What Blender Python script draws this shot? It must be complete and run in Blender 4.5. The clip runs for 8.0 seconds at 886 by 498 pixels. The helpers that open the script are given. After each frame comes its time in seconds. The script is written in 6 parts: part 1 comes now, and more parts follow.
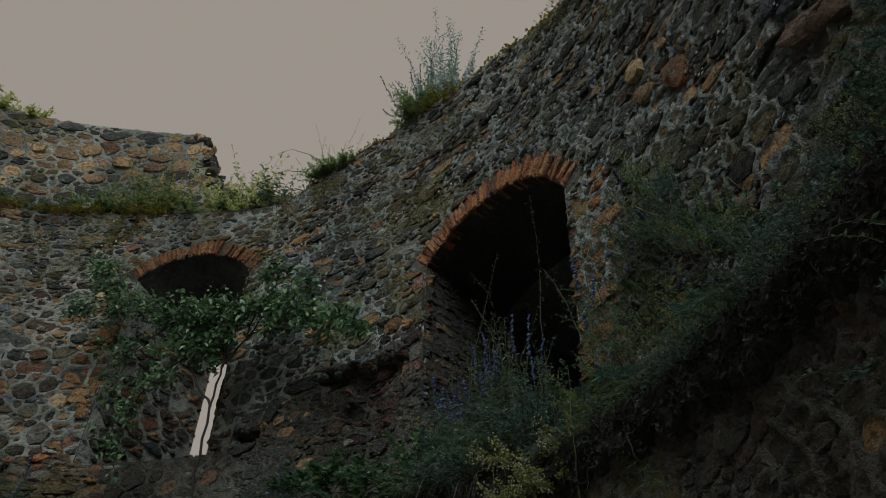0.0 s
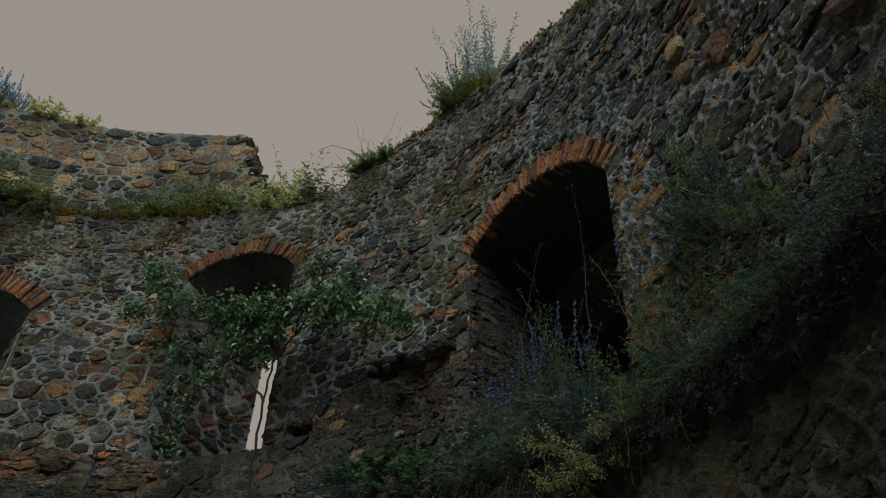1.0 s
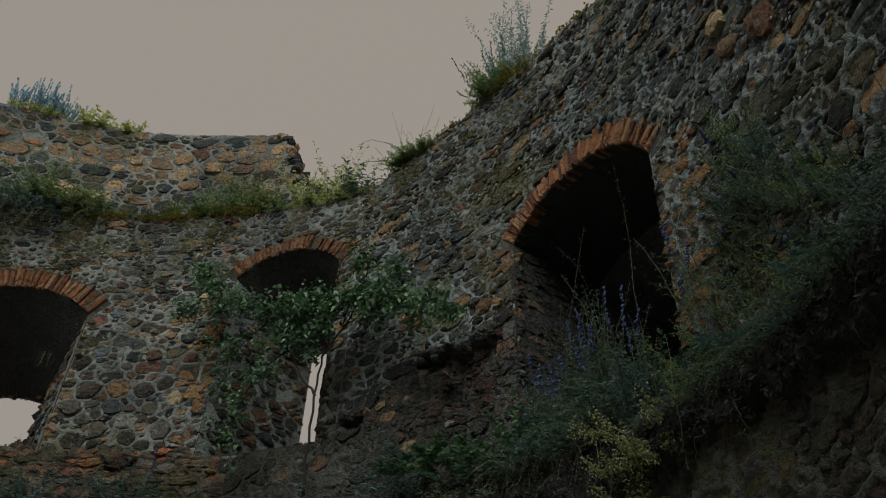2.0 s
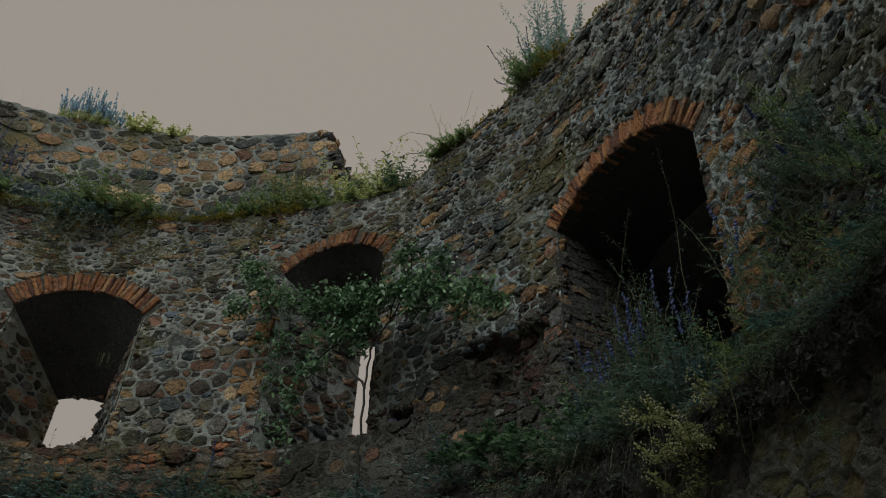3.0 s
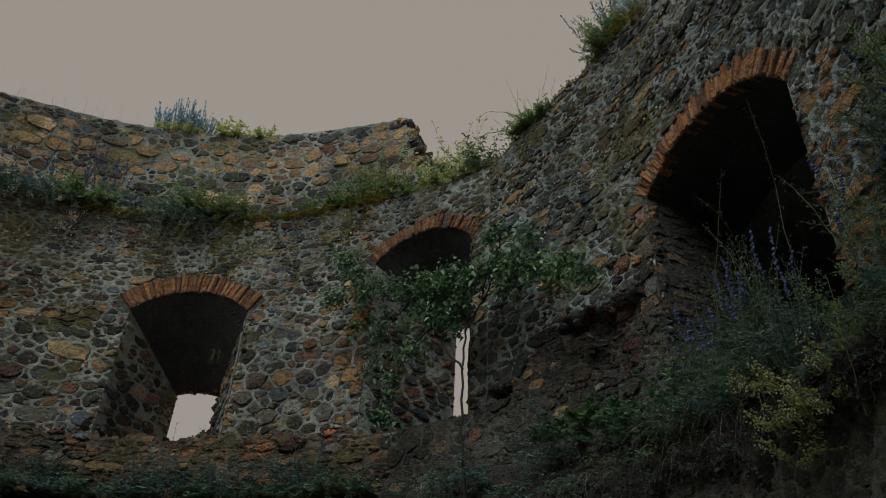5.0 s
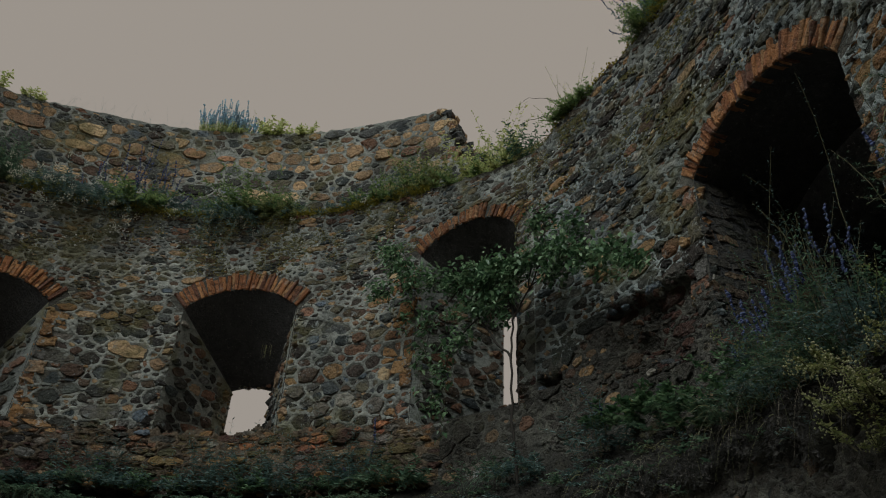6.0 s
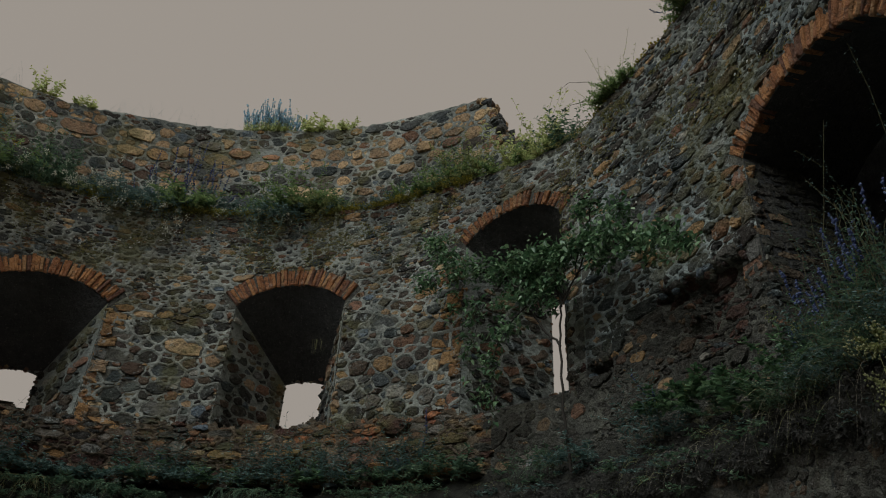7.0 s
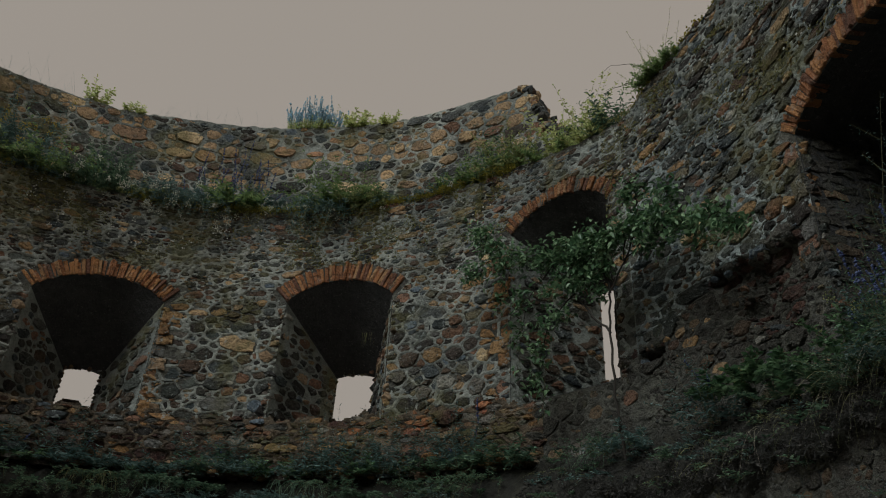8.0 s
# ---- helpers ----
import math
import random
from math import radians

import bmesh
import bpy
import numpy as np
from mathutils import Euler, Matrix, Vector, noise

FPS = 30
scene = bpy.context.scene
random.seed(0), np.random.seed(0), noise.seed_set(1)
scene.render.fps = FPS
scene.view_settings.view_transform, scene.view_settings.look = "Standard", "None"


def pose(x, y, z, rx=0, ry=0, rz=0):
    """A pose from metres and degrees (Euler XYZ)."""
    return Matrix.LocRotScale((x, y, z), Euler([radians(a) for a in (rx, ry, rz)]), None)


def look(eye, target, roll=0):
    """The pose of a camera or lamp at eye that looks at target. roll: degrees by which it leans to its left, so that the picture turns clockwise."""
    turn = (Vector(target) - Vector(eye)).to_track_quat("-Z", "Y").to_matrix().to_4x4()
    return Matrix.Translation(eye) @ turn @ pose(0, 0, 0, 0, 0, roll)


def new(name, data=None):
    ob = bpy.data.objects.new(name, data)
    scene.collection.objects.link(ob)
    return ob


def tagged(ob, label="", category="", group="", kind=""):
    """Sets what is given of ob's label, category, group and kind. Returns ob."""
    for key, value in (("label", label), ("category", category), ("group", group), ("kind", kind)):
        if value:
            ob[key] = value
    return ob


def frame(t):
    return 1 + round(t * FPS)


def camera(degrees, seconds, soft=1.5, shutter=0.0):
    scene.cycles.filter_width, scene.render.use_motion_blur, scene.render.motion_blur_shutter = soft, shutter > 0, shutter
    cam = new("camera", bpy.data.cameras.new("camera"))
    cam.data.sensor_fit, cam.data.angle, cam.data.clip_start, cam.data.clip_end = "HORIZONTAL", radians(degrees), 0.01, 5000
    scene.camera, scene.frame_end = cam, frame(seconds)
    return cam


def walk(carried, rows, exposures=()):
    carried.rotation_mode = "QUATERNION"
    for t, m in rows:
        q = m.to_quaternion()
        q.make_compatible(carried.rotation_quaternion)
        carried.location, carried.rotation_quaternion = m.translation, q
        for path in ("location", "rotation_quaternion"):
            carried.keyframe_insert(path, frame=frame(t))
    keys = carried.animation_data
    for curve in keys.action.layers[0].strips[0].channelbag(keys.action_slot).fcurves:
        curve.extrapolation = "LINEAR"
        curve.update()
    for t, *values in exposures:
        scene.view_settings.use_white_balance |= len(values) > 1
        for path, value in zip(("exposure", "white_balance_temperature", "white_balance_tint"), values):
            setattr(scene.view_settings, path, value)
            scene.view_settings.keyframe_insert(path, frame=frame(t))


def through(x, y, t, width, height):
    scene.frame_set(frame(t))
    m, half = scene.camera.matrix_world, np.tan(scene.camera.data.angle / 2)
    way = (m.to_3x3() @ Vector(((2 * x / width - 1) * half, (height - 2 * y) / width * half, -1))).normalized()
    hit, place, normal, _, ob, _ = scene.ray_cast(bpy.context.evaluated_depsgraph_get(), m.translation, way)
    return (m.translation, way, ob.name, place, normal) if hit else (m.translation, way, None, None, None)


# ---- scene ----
import collections
cam = camera(63.4, 8.0, soft=1.05)
PATH = [
    (0.0, pose(4.1, -2.4, 1.6, 127.82, -1.56, -18.06)),
    (0.5, pose(4.1, -2.4, 1.6, 127.36, -1.69, -16.02)),
    (1.0, pose(4.1, -2.4, 1.6, 126.90, -1.82, -13.97)),
    (1.5, pose(4.1, -2.4, 1.6, 126.44, -1.93, -11.92)),
    (3.0, pose(4.1, -2.4, 1.6, 125.03, -2.23, -5.75)),
    (3.5, pose(4.1, -2.4, 1.6, 124.56, -2.31, -3.69)),
    (4.0, pose(4.1, -2.4, 1.6, 124.08, -2.40, -1.63)),
    (4.5, pose(4.1, -2.4, 1.6, 123.60, -2.48, 0.43)),
    (6.0, pose(4.1, -2.4, 1.6, 122.16, -2.73, 6.59)),
    (6.5, pose(4.1, -2.4, 1.6, 121.67, -2.81, 8.65)),
    (7.0, pose(4.1, -2.4, 1.6, 121.19, -2.89, 10.71)),
    (7.5, pose(4.1, -2.4, 1.6, 120.71, -2.97, 12.77)),
    (8.0, pose(4.1, -2.4, 1.6, 120.23, -3.06, 14.84)),
]
walk(cam, PATH)

# ---- light: an overcast sky, its brightest part behind the viewer's shoulder ----
SUN_AZ, SUN_EL = 206.0, 53.0          # degrees clockwise from +y, above the horizon
world = bpy.data.worlds.new("overcast_sky")
scene.world = world
world.use_nodes = True
wt = world.node_tree
wt.nodes.clear()
sky = wt.nodes.new("ShaderNodeTexSky")
sky.sky_type = "NISHITA"
sky.sun_disc = False
sky.sun_elevation, sky.sun_rotation = radians(SUN_EL), radians(SUN_AZ)
sky.dust_density, sky.ozone_density = 4.0, 1.0
clear = wt.nodes.new("ShaderNodeBackground")
clear.inputs["Strength"].default_value = 0.006
cloud = wt.nodes.new("ShaderNodeBackground")
cloud.inputs["Color"].default_value = (0.327, 0.290, 0.249, 1)
cloud.inputs["Strength"].default_value = 0.97
both = wt.nodes.new("ShaderNodeAddShader")
wout = wt.nodes.new("ShaderNodeOutputWorld")
wt.links.new(sky.outputs[0], clear.inputs["Color"])
wt.links.new(clear.outputs[0], both.inputs[0])
wt.links.new(cloud.outputs[0], both.inputs[1])
wt.links.new(both.outputs[0], wout.inputs["Surface"])

sun_data = bpy.data.lights.new("sun", "SUN")
sun_data.energy, sun_data.angle, sun_data.color = 1.85, radians(40), (0.90, 0.99, 1.0)
sun = new("sun", sun_data)
_a, _e = radians(SUN_AZ), radians(SUN_EL)
sun.matrix_world = look((30 * math.sin(_a) * math.cos(_e), 30 * math.cos(_a) * math.cos(_e), 30 * math.sin(_e)), (0, 0, 4))


# ---- materials ----
class Nodes:
    """A small builder for node materials."""

    def __init__(self, name, rough=0.9):
        self.mat = bpy.data.materials.new(name)
        self.mat.use_nodes = True
        self.t = self.mat.node_tree
        self.bsdf = self.t.nodes["Principled BSDF"]
        self.bsdf.inputs["Roughness"].default_value = rough
        self.bsdf.inputs["Specular IOR Level"].default_value = 0.3
        self.pos = self.node("ShaderNodeNewGeometry").outputs["Position"]

    def node(self, kind, **settings):
        n = self.t.nodes.new(kind)
        for key, value in settings.items():
            n.inputs[key.replace("_", " ")].default_value = value
        return n

    def link(self, a, b):
        self.t.links.new(a, b)

    def noise(self, scale, detail=4.0, rough=0.6, offset=None):
        n = self.node("ShaderNodeTexNoise", Scale=scale, Detail=detail, Roughness=rough)
        if offset is None:
            self.link(self.pos, n.inputs["Vector"])
        else:
            v = self.t.nodes.new("ShaderNodeVectorMath")
            v.operation = "ADD"
            self.link(self.pos, v.inputs[0])
            self.link(offset, v.inputs[1])
            self.link(v.outputs[0], n.inputs["Vector"])
        return n.outputs["Fac"]

    def streak(self, scale):
        """Damp stains, drawn out downwards."""
        v = self.t.nodes.new("ShaderNodeMapping")
        v.inputs["Scale"].default_value = (1, 1, 0.4)
        n = self.node("ShaderNodeTexNoise", Scale=scale, Detail=6.0, Roughness=0.65)
        self.link(self.pos, v.inputs["Vector"])
        self.link(v.outputs[0], n.inputs["Vector"])
        return n.outputs["Fac"]

    def ramp(self, fac, stops, smooth=True):
        n = self.t.nodes.new("ShaderNodeValToRGB")
        n.color_ramp.interpolation = "LINEAR" if smooth else "CONSTANT"
        el = n.color_ramp.elements
        while len(el) < len(stops):
            el.new(0.5)
        for e, (p, c) in zip(el, stops):
            e.position = p
            e.color = (*c, 1) if len(c) == 3 else (c[0], c[0], c[0], 1)
        self.link(fac, n.inputs["Fac"])
        return n.outputs["Color"]

    def mix(self, fac, a, b, mode="MIX"):
        n = self.t.nodes.new("ShaderNodeMix")
        n.data_type, n.blend_type = "RGBA", mode
        for value, slot in ((fac, n.inputs[0]), (a, n.inputs[6]), (b, n.inputs[7])):
            if hasattr(value, "links"):
                self.link(value, slot)
            elif isinstance(value, tuple):
                slot.default_value = (*value, 1)
            else:
                slot.default_value = value
        return n.outputs[2]

    def math(self, op, a, b=0.0):
        n = self.t.nodes.new("ShaderNodeMath")
        n.operation = op
        for value, slot in ((a, n.inputs[0]), (b, n.inputs[1])):
            if hasattr(value, "links"):
                self.link(value, slot)
            else:
                slot.default_value = value
        return n.outputs[0]

    def chance(self):
        """A random number for each object and for each loose piece of a joined mesh."""
        a = self.t.nodes.new("ShaderNodeObjectInfo").outputs["Random"]
        b = self.t.nodes.new("ShaderNodeNewGeometry").outputs["Random Per Island"]
        return self.math("FRACT", self.math("ADD", a, b))

    def bump(self, height, strength=0.5, distance=0.02):
        n = self.node("ShaderNodeBump", Strength=strength, Distance=distance)
        self.link(height, n.inputs["Height"])
        self.link(n.outputs[0], self.bsdf.inputs["Normal"])

    def colour(self, c):
        if hasattr(c, "links"):
            self.link(c, self.bsdf.inputs["Base Color"])
        else:
            self.bsdf.inputs["Base Color"].default_value = (*c, 1)
        return self.mat


LIME = [(0.30, (0.18, 0.20, 0.198)), (0.45, (0.35, 0.385, 0.38)), (0.60, (0.50, 0.545, 0.535)), (0.75, (0.64, 0.685, 0.67))]


def stone_material(name, stops, lichen=0.5, smear=0.7):
    """Weathered stone: a tone for each piece, pits, grain, lichen spots and smears of lime."""
    m = Nodes(name, 0.9)
    ch = m.chance()
    base = m.ramp(ch, [(p, tuple(x * 1.45 * min(1.0, (sum(c) / 0.30) ** 0.3) for x in c)) for p, c in stops], smooth=False)
    stain = m.ramp(m.streak(1.1), [(0.46, (0.0,)), (0.66, (0.48,))])
    wide, mid, fine = m.noise(3.5, 3, 0.6), m.noise(17.0, 5, 0.7), m.noise(60.0, 4, 0.75)
    base = m.mix(m.ramp(mid, [(0.36, (0.8,)), (0.5, (0.0,))]), base, m.mix(0.75, base, (0.014, 0.014, 0.015)))
    base = m.mix(m.ramp(fine, [(0.36, (0.35,)), (0.46, (0.0,))]), base, m.mix(0.75, base, (0.012, 0.012, 0.012)))
    base = m.mix(m.ramp(fine, [(0.52, (0.0,)), (0.68, (0.32,))]), base, m.mix(0.55, base, (0.50, 0.49, 0.45)))
    base = m.mix(m.ramp(wide, [(0.45, (0.0,)), (0.68, (0.55,))]), base, m.mix(0.5, base, (0.07, 0.085, 0.055)))
    base = m.mix(m.ramp(m.noise(7.0, 5, 0.75), [(0.585, (0.0,)), (0.65, (smear,))]), base, m.ramp(m.noise(1.1, 4, 0.6), LIME))
    base = m.mix(m.ramp(m.noise(24.0, 3, 0.6), [(0.635, (0.0,)), (0.70, (lichen,))]), base, (0.52, 0.53, 0.48))
    base = m.mix(m.ramp(m.noise(0.8, 6, 0.68), [(0.52, (0.0,)), (0.62, (0.6,))]), base, (0.15, 0.14, 0.05))
    base = m.mix(stain, base, m.mix(0.7, base, (0.02, 0.022, 0.02)))
    m.bump(m.math("ADD", m.math("MULTIPLY", fine, 0.35), m.math("MULTIPLY", mid, 1.9)), 1.0, 0.05)
    return m.colour(base)


def mortar_material(name, stops):
    m = Nodes(name, 0.95)
    wide, mid, fine = m.noise(1.1, 4, 0.6), m.noise(8.0, 5, 0.7), m.noise(45.0, 4, 0.75)
    c = m.ramp(wide, stops)
    c = m.mix(m.ramp(mid, [(0.34, (0.6,)), (0.48, (0.0,))]), c, m.mix(0.65, c, (0.05, 0.05, 0.045)))
    c = m.mix(m.ramp(fine, [(0.36, (0.35,)), (0.48, (0.0,))]), c, (0.09, 0.088, 0.08))
    c = m.mix(m.ramp(m.noise(4.0, 4, 0.7), [(0.57, (0.0,)), (0.68, (0.45,))]), c, (0.07, 0.08, 0.035))
    c = m.mix(m.ramp(m.noise(0.8, 6, 0.68), [(0.52, (0.0,)), (0.62, (0.65,))]), c, (0.17, 0.155, 0.06))
    c = m.mix(m.ramp(m.streak(1.1), [(0.46, (0.0,)), (0.66, (0.5,))]), c, m.mix(0.7, c, (0.03, 0.034, 0.03)))
    m.bump(m.math("ADD", m.math("MULTIPLY", fine, 0.4), m.math("MULTIPLY", mid, 1.8)), 1.0, 0.05)
    return m.colour(c)


def brick_material(name, dim=1.0):
    m = Nodes(name, 0.9)
    tones = [(0.0, (0.33, 0.13, 0.055)), (0.18, (0.46, 0.20, 0.08)), (0.4, (0.56, 0.26, 0.105)), (0.6, (0.40, 0.165, 0.075)), (0.75, (0.50, 0.27, 0.13)), (0.88, (0.19, 0.085, 0.055))]
    c = m.ramp(m.chance(), [(p, tuple(x * dim for x in t)) for p, t in tones], smooth=False)
    fine, mid = m.noise(55.0, 5, 0.7), m.noise(16.0, 5, 0.7)
    c = m.mix(m.ramp(mid, [(0.36, (0.75,)), (0.5, (0.0,))]), c, (0.06 * dim, 0.035 * dim, 0.025 * dim))
    c = m.mix(m.ramp(fine, [(0.5, (0.0,)), (0.7, (0.4,))]), c, (0.55 * dim, 0.36 * dim, 0.22 * dim))
    c = m.mix(m.ramp(m.noise(6.0, 4, 0.7), [(0.57, (0.0,)), (0.68, (0.5,))]), c, (0.34 * dim, 0.32 * dim, 0.27 * dim))
    m.bump(m.math("ADD", fine, m.math("MULTIPLY", mid, 2.0)), 1.0, 0.035)
    return m.colour(c)


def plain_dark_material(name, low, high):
    """Mottled plain coat; its darkest tones carry shade in hollows and low walls."""
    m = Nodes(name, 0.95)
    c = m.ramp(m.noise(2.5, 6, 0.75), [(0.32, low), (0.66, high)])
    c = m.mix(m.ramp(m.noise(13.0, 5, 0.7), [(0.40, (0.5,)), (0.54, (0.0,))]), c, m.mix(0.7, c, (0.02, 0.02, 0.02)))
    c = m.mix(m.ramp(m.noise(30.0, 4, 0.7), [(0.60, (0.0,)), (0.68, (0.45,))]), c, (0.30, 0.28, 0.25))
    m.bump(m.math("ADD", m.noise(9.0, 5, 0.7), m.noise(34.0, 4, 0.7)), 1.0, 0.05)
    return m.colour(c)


def soil_material():
    m = Nodes("mossy_soil", 1.0)
    c = m.ramp(m.noise(5.0, 5, 0.7), [(0.3, (0.02, 0.019, 0.017)), (0.55, (0.036, 0.035, 0.028)), (0.75, (0.07, 0.066, 0.045))])
    m.bump(m.noise(22.0, 5, 0.75), 1.0, 0.05)
    return m.colour(c)


def leaf_material(name, dark, mid, light, through=0.25, rough=0.55):
    m = Nodes(name, rough)
    if mid[1] > mid[0] and mid[1] > mid[2]:          # dusty, greyed greens
        dark, mid, light = [(r * 1.12, g, b * 1.15) for r, g, b in (dark, mid, light)]
    c = m.ramp(m.chance(), [(0.0, dark), (0.5, mid), (1.0, light)])
    c = m.mix(m.ramp(m.noise(2.5, 3), [(0.35, (0.0,)), (0.7, (0.45,))]), c, dark)
    m.colour(c)
    out = m.t.nodes["Material Output"]
    tr = m.t.nodes.new("ShaderNodeBsdfTranslucent")
    m.link(c, tr.inputs["Color"])
    mx = m.node("ShaderNodeMixShader", Fac=through)
    m.link(m.bsdf.outputs[0], mx.inputs[1])
    m.link(tr.outputs[0], mx.inputs[2])
    m.link(mx.outputs[0], out.inputs["Surface"])
    return m.mat


RUBBLE = [(0.0, (0.040, 0.031, 0.026)), (0.13, (0.095, 0.056, 0.038)), (0.25, (0.050, 0.050, 0.046)), (0.34, (0.17, 0.085, 0.050)), (0.44, (0.105, 0.068, 0.046)), (0.52, (0.032, 0.028, 0.026)),
          (0.62, (0.064, 0.074, 0.078)), (0.69, (0.14, 0.115, 0.07)), (0.76, (0.31, 0.185, 0.085)), (0.83, (0.070, 0.050, 0.040)), (0.92, (0.29, 0.27, 0.23)), (0.96, (0.12, 0.15, 0.18))]
PALE = [(0.0, (0.07, 0.066, 0.058)), (0.14, (0.34, 0.225, 0.125)), (0.26, (0.085, 0.09, 0.088)), (0.40, (0.24, 0.155, 0.088)),
        (0.51, (0.50, 0.33, 0.18)), (0.60, (0.12, 0.105, 0.08)), (0.74, (0.36, 0.235, 0.13)), (0.84, (0.075, 0.085, 0.09)), (0.93, (0.52, 0.38, 0.22))]
COOL = [(0.0, (0.042, 0.047, 0.042)), (0.16, (0.075, 0.078, 0.068)), (0.3, (0.046, 0.056, 0.057)), (0.45, (0.062, 0.062, 0.052)), (0.58, (0.095, 0.104, 0.092)), (0.70, (0.05, 0.063, 0.068)), (0.82, (0.115, 0.10, 0.066)),
        (0.90, (0.25, 0.18, 0.095)), (0.95, (0.24, 0.25, 0.23))]
RED = [(0.0, (0.24, 0.125, 0.08)), (0.25, (0.15, 0.13, 0.11)), (0.5, (0.30, 0.20, 0.12)), (0.75, (0.12, 0.115, 0.105)), (1.0, (0.33, 0.155, 0.09))]
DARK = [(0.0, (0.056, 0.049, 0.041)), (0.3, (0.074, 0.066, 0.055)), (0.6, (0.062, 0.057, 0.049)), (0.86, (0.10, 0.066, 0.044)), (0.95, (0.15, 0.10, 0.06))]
OCHRE = [(0.0, (0.25, 0.125, 0.05)), (0.3, (0.33, 0.18, 0.075)), (0.6, (0.19, 0.095, 0.048)), (0.8, (0.36, 0.21, 0.095)), (1.0, (0.16, 0.10, 0.07))]
M_OCHRE = stone_material("orange_brown_stone", OCHRE, 0.15)
M_RUBBLE = stone_material("rubble_stone", RUBBLE)
M_PALE = stone_material("ochre_stone", PALE, 0.3, 0.45)
BLOCK = [(0.0, (0.36, 0.235, 0.13)), (0.3, (0.48, 0.32, 0.17)), (0.5, (0.28, 0.17, 0.10)), (0.7, (0.54, 0.39, 0.22)), (0.88, (0.40, 0.21, 0.115))]
M_BLOCK = stone_material("tan_sandstone_block", BLOCK, 0.15, 0.3)
M_COOL = stone_material("grey_weathered_stone", COOL)
M_RED = stone_material("reddish_stone", RED, 0.2)
# Dark stone; also puts shade into the low wall and the foot stretch.
M_DARK = stone_material("dark_and_shade_stone", DARK, 0.1, 0.0)
M_PINK = stone_material("pink_pitted_stone", [(0.0, (0.24, 0.155, 0.125)), (0.5, (0.29, 0.20, 0.15))], 0.2, 0.15)
M_SLATE = stone_material("blue_grey_slate", [(0.0, (0.075, 0.10, 0.125)), (0.5, (0.10, 0.125, 0.15))], 0.1, 0.1)
M_RUST = stone_material("rust_red_stone", [(0.0, (0.34, 0.115, 0.055)), (0.35, (0.42, 0.165, 0.075)), (0.7, (0.24, 0.09, 0.05))], 0.1, 0.1)
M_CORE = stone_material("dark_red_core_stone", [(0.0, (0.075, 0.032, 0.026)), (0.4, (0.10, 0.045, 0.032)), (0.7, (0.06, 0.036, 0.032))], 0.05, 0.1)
M_MORTAR = mortar_material("lime_mortar", [(p, (r * 0.88, g * 0.83, b * 0.755)) for p, (r, g, b) in LIME])
M_COOLMORTAR = mortar_material("grey_lime_mortar", [(p, (r * 0.82, g * 0.84, b * 0.83)) for p, (r, g, b) in LIME])
M_OLDMORTAR = mortar_material("washed_and_shade_mortar", [(p, (r * 0.72, g * 0.70, b * 0.65)) for p, (r, g, b) in LIME])
M_BRICK = brick_material("old_brick")
M_DUSTBRICK = brick_material("dusty_old_brick", 0.72)
# Hollow lining, darkened to stand in for shade inside the openings.
M_MASONRY = plain_dark_material("shaded_hollow_lining", (0.05, 0.05, 0.05), (0.085, 0.083, 0.08))
# Passage tone raised to lift its dark interior; plain stone otherwise.
M_PASSAGE = plain_dark_material("passage_stone", (0.24, 0.238, 0.235), (0.34, 0.335, 0.33))
# Low wall core, dark to stand in for the shade under the ledge.
M_LOWCORE = stone_material("shade_dark_core", [(0.0, (0.05, 0.051, 0.051)), (1.0, (0.06, 0.06, 0.06))], 0.03, 0.0)
M_SOIL = soil_material()
# Dark mortar with shade put into its colour; also the wall core.
M_DARKMORTAR = plain_dark_material("shade_dark_mortar", (0.06, 0.058, 0.052), (0.17, 0.165, 0.135))
M_SANDMORTAR = plain_dark_material("crumbling_sandy_mortar", (0.055, 0.042, 0.03), (0.22, 0.165, 0.11))
# Pale tone chosen for bounce; the ground itself is out of sight.
M_BOUNCE = Nodes("pale_bounce_ground", 0.95)
_g = M_BOUNCE.ramp(M_BOUNCE.noise(3.0, 6, 0.75), [(0.3, (0.50, 0.48, 0.44)), (0.7, (0.66, 0.64, 0.60))])
M_BOUNCE.bump(M_BOUNCE.noise(60.0, 4, 0.7), 0.8, 0.02)
M_BOUNCE = M_BOUNCE.colour(_g)
M_LEAF = leaf_material("green_leaf", (0.04, 0.09, 0.052), (0.10, 0.20, 0.11), (0.24, 0.38, 0.21), 0.35)
M_LEAF_BLUE = leaf_material("grey_green_leaf", (0.045, 0.10, 0.078), (0.115, 0.215, 0.17), (0.25, 0.39, 0.32), 0.35)
# Yellow-green leaf, its tone also raised to stand in for back light.
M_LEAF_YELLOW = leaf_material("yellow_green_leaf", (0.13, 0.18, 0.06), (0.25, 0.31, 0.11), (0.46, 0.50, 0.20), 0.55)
M_LEAF_BROAD = leaf_material("glossy_broad_leaf", (0.035, 0.085, 0.038), (0.10, 0.215, 0.092), (0.29, 0.47, 0.23), 0.3, 0.3)
M_GRASS = leaf_material("dry_grass_blade", (0.145, 0.160, 0.065), (0.246, 0.246, 0.116), (0.406, 0.377, 0.203), 0.35)
M_MOSS = leaf_material("yellow_moss", (0.15, 0.145, 0.03), (0.31, 0.28, 0.05), (0.48, 0.40, 0.07), 0.15)
M_STEM = Nodes("green_brown_stem", 0.8).colour((0.08, 0.075, 0.035))
M_BARK = Nodes("dark_bark", 0.9).colour((0.035, 0.03, 0.025))
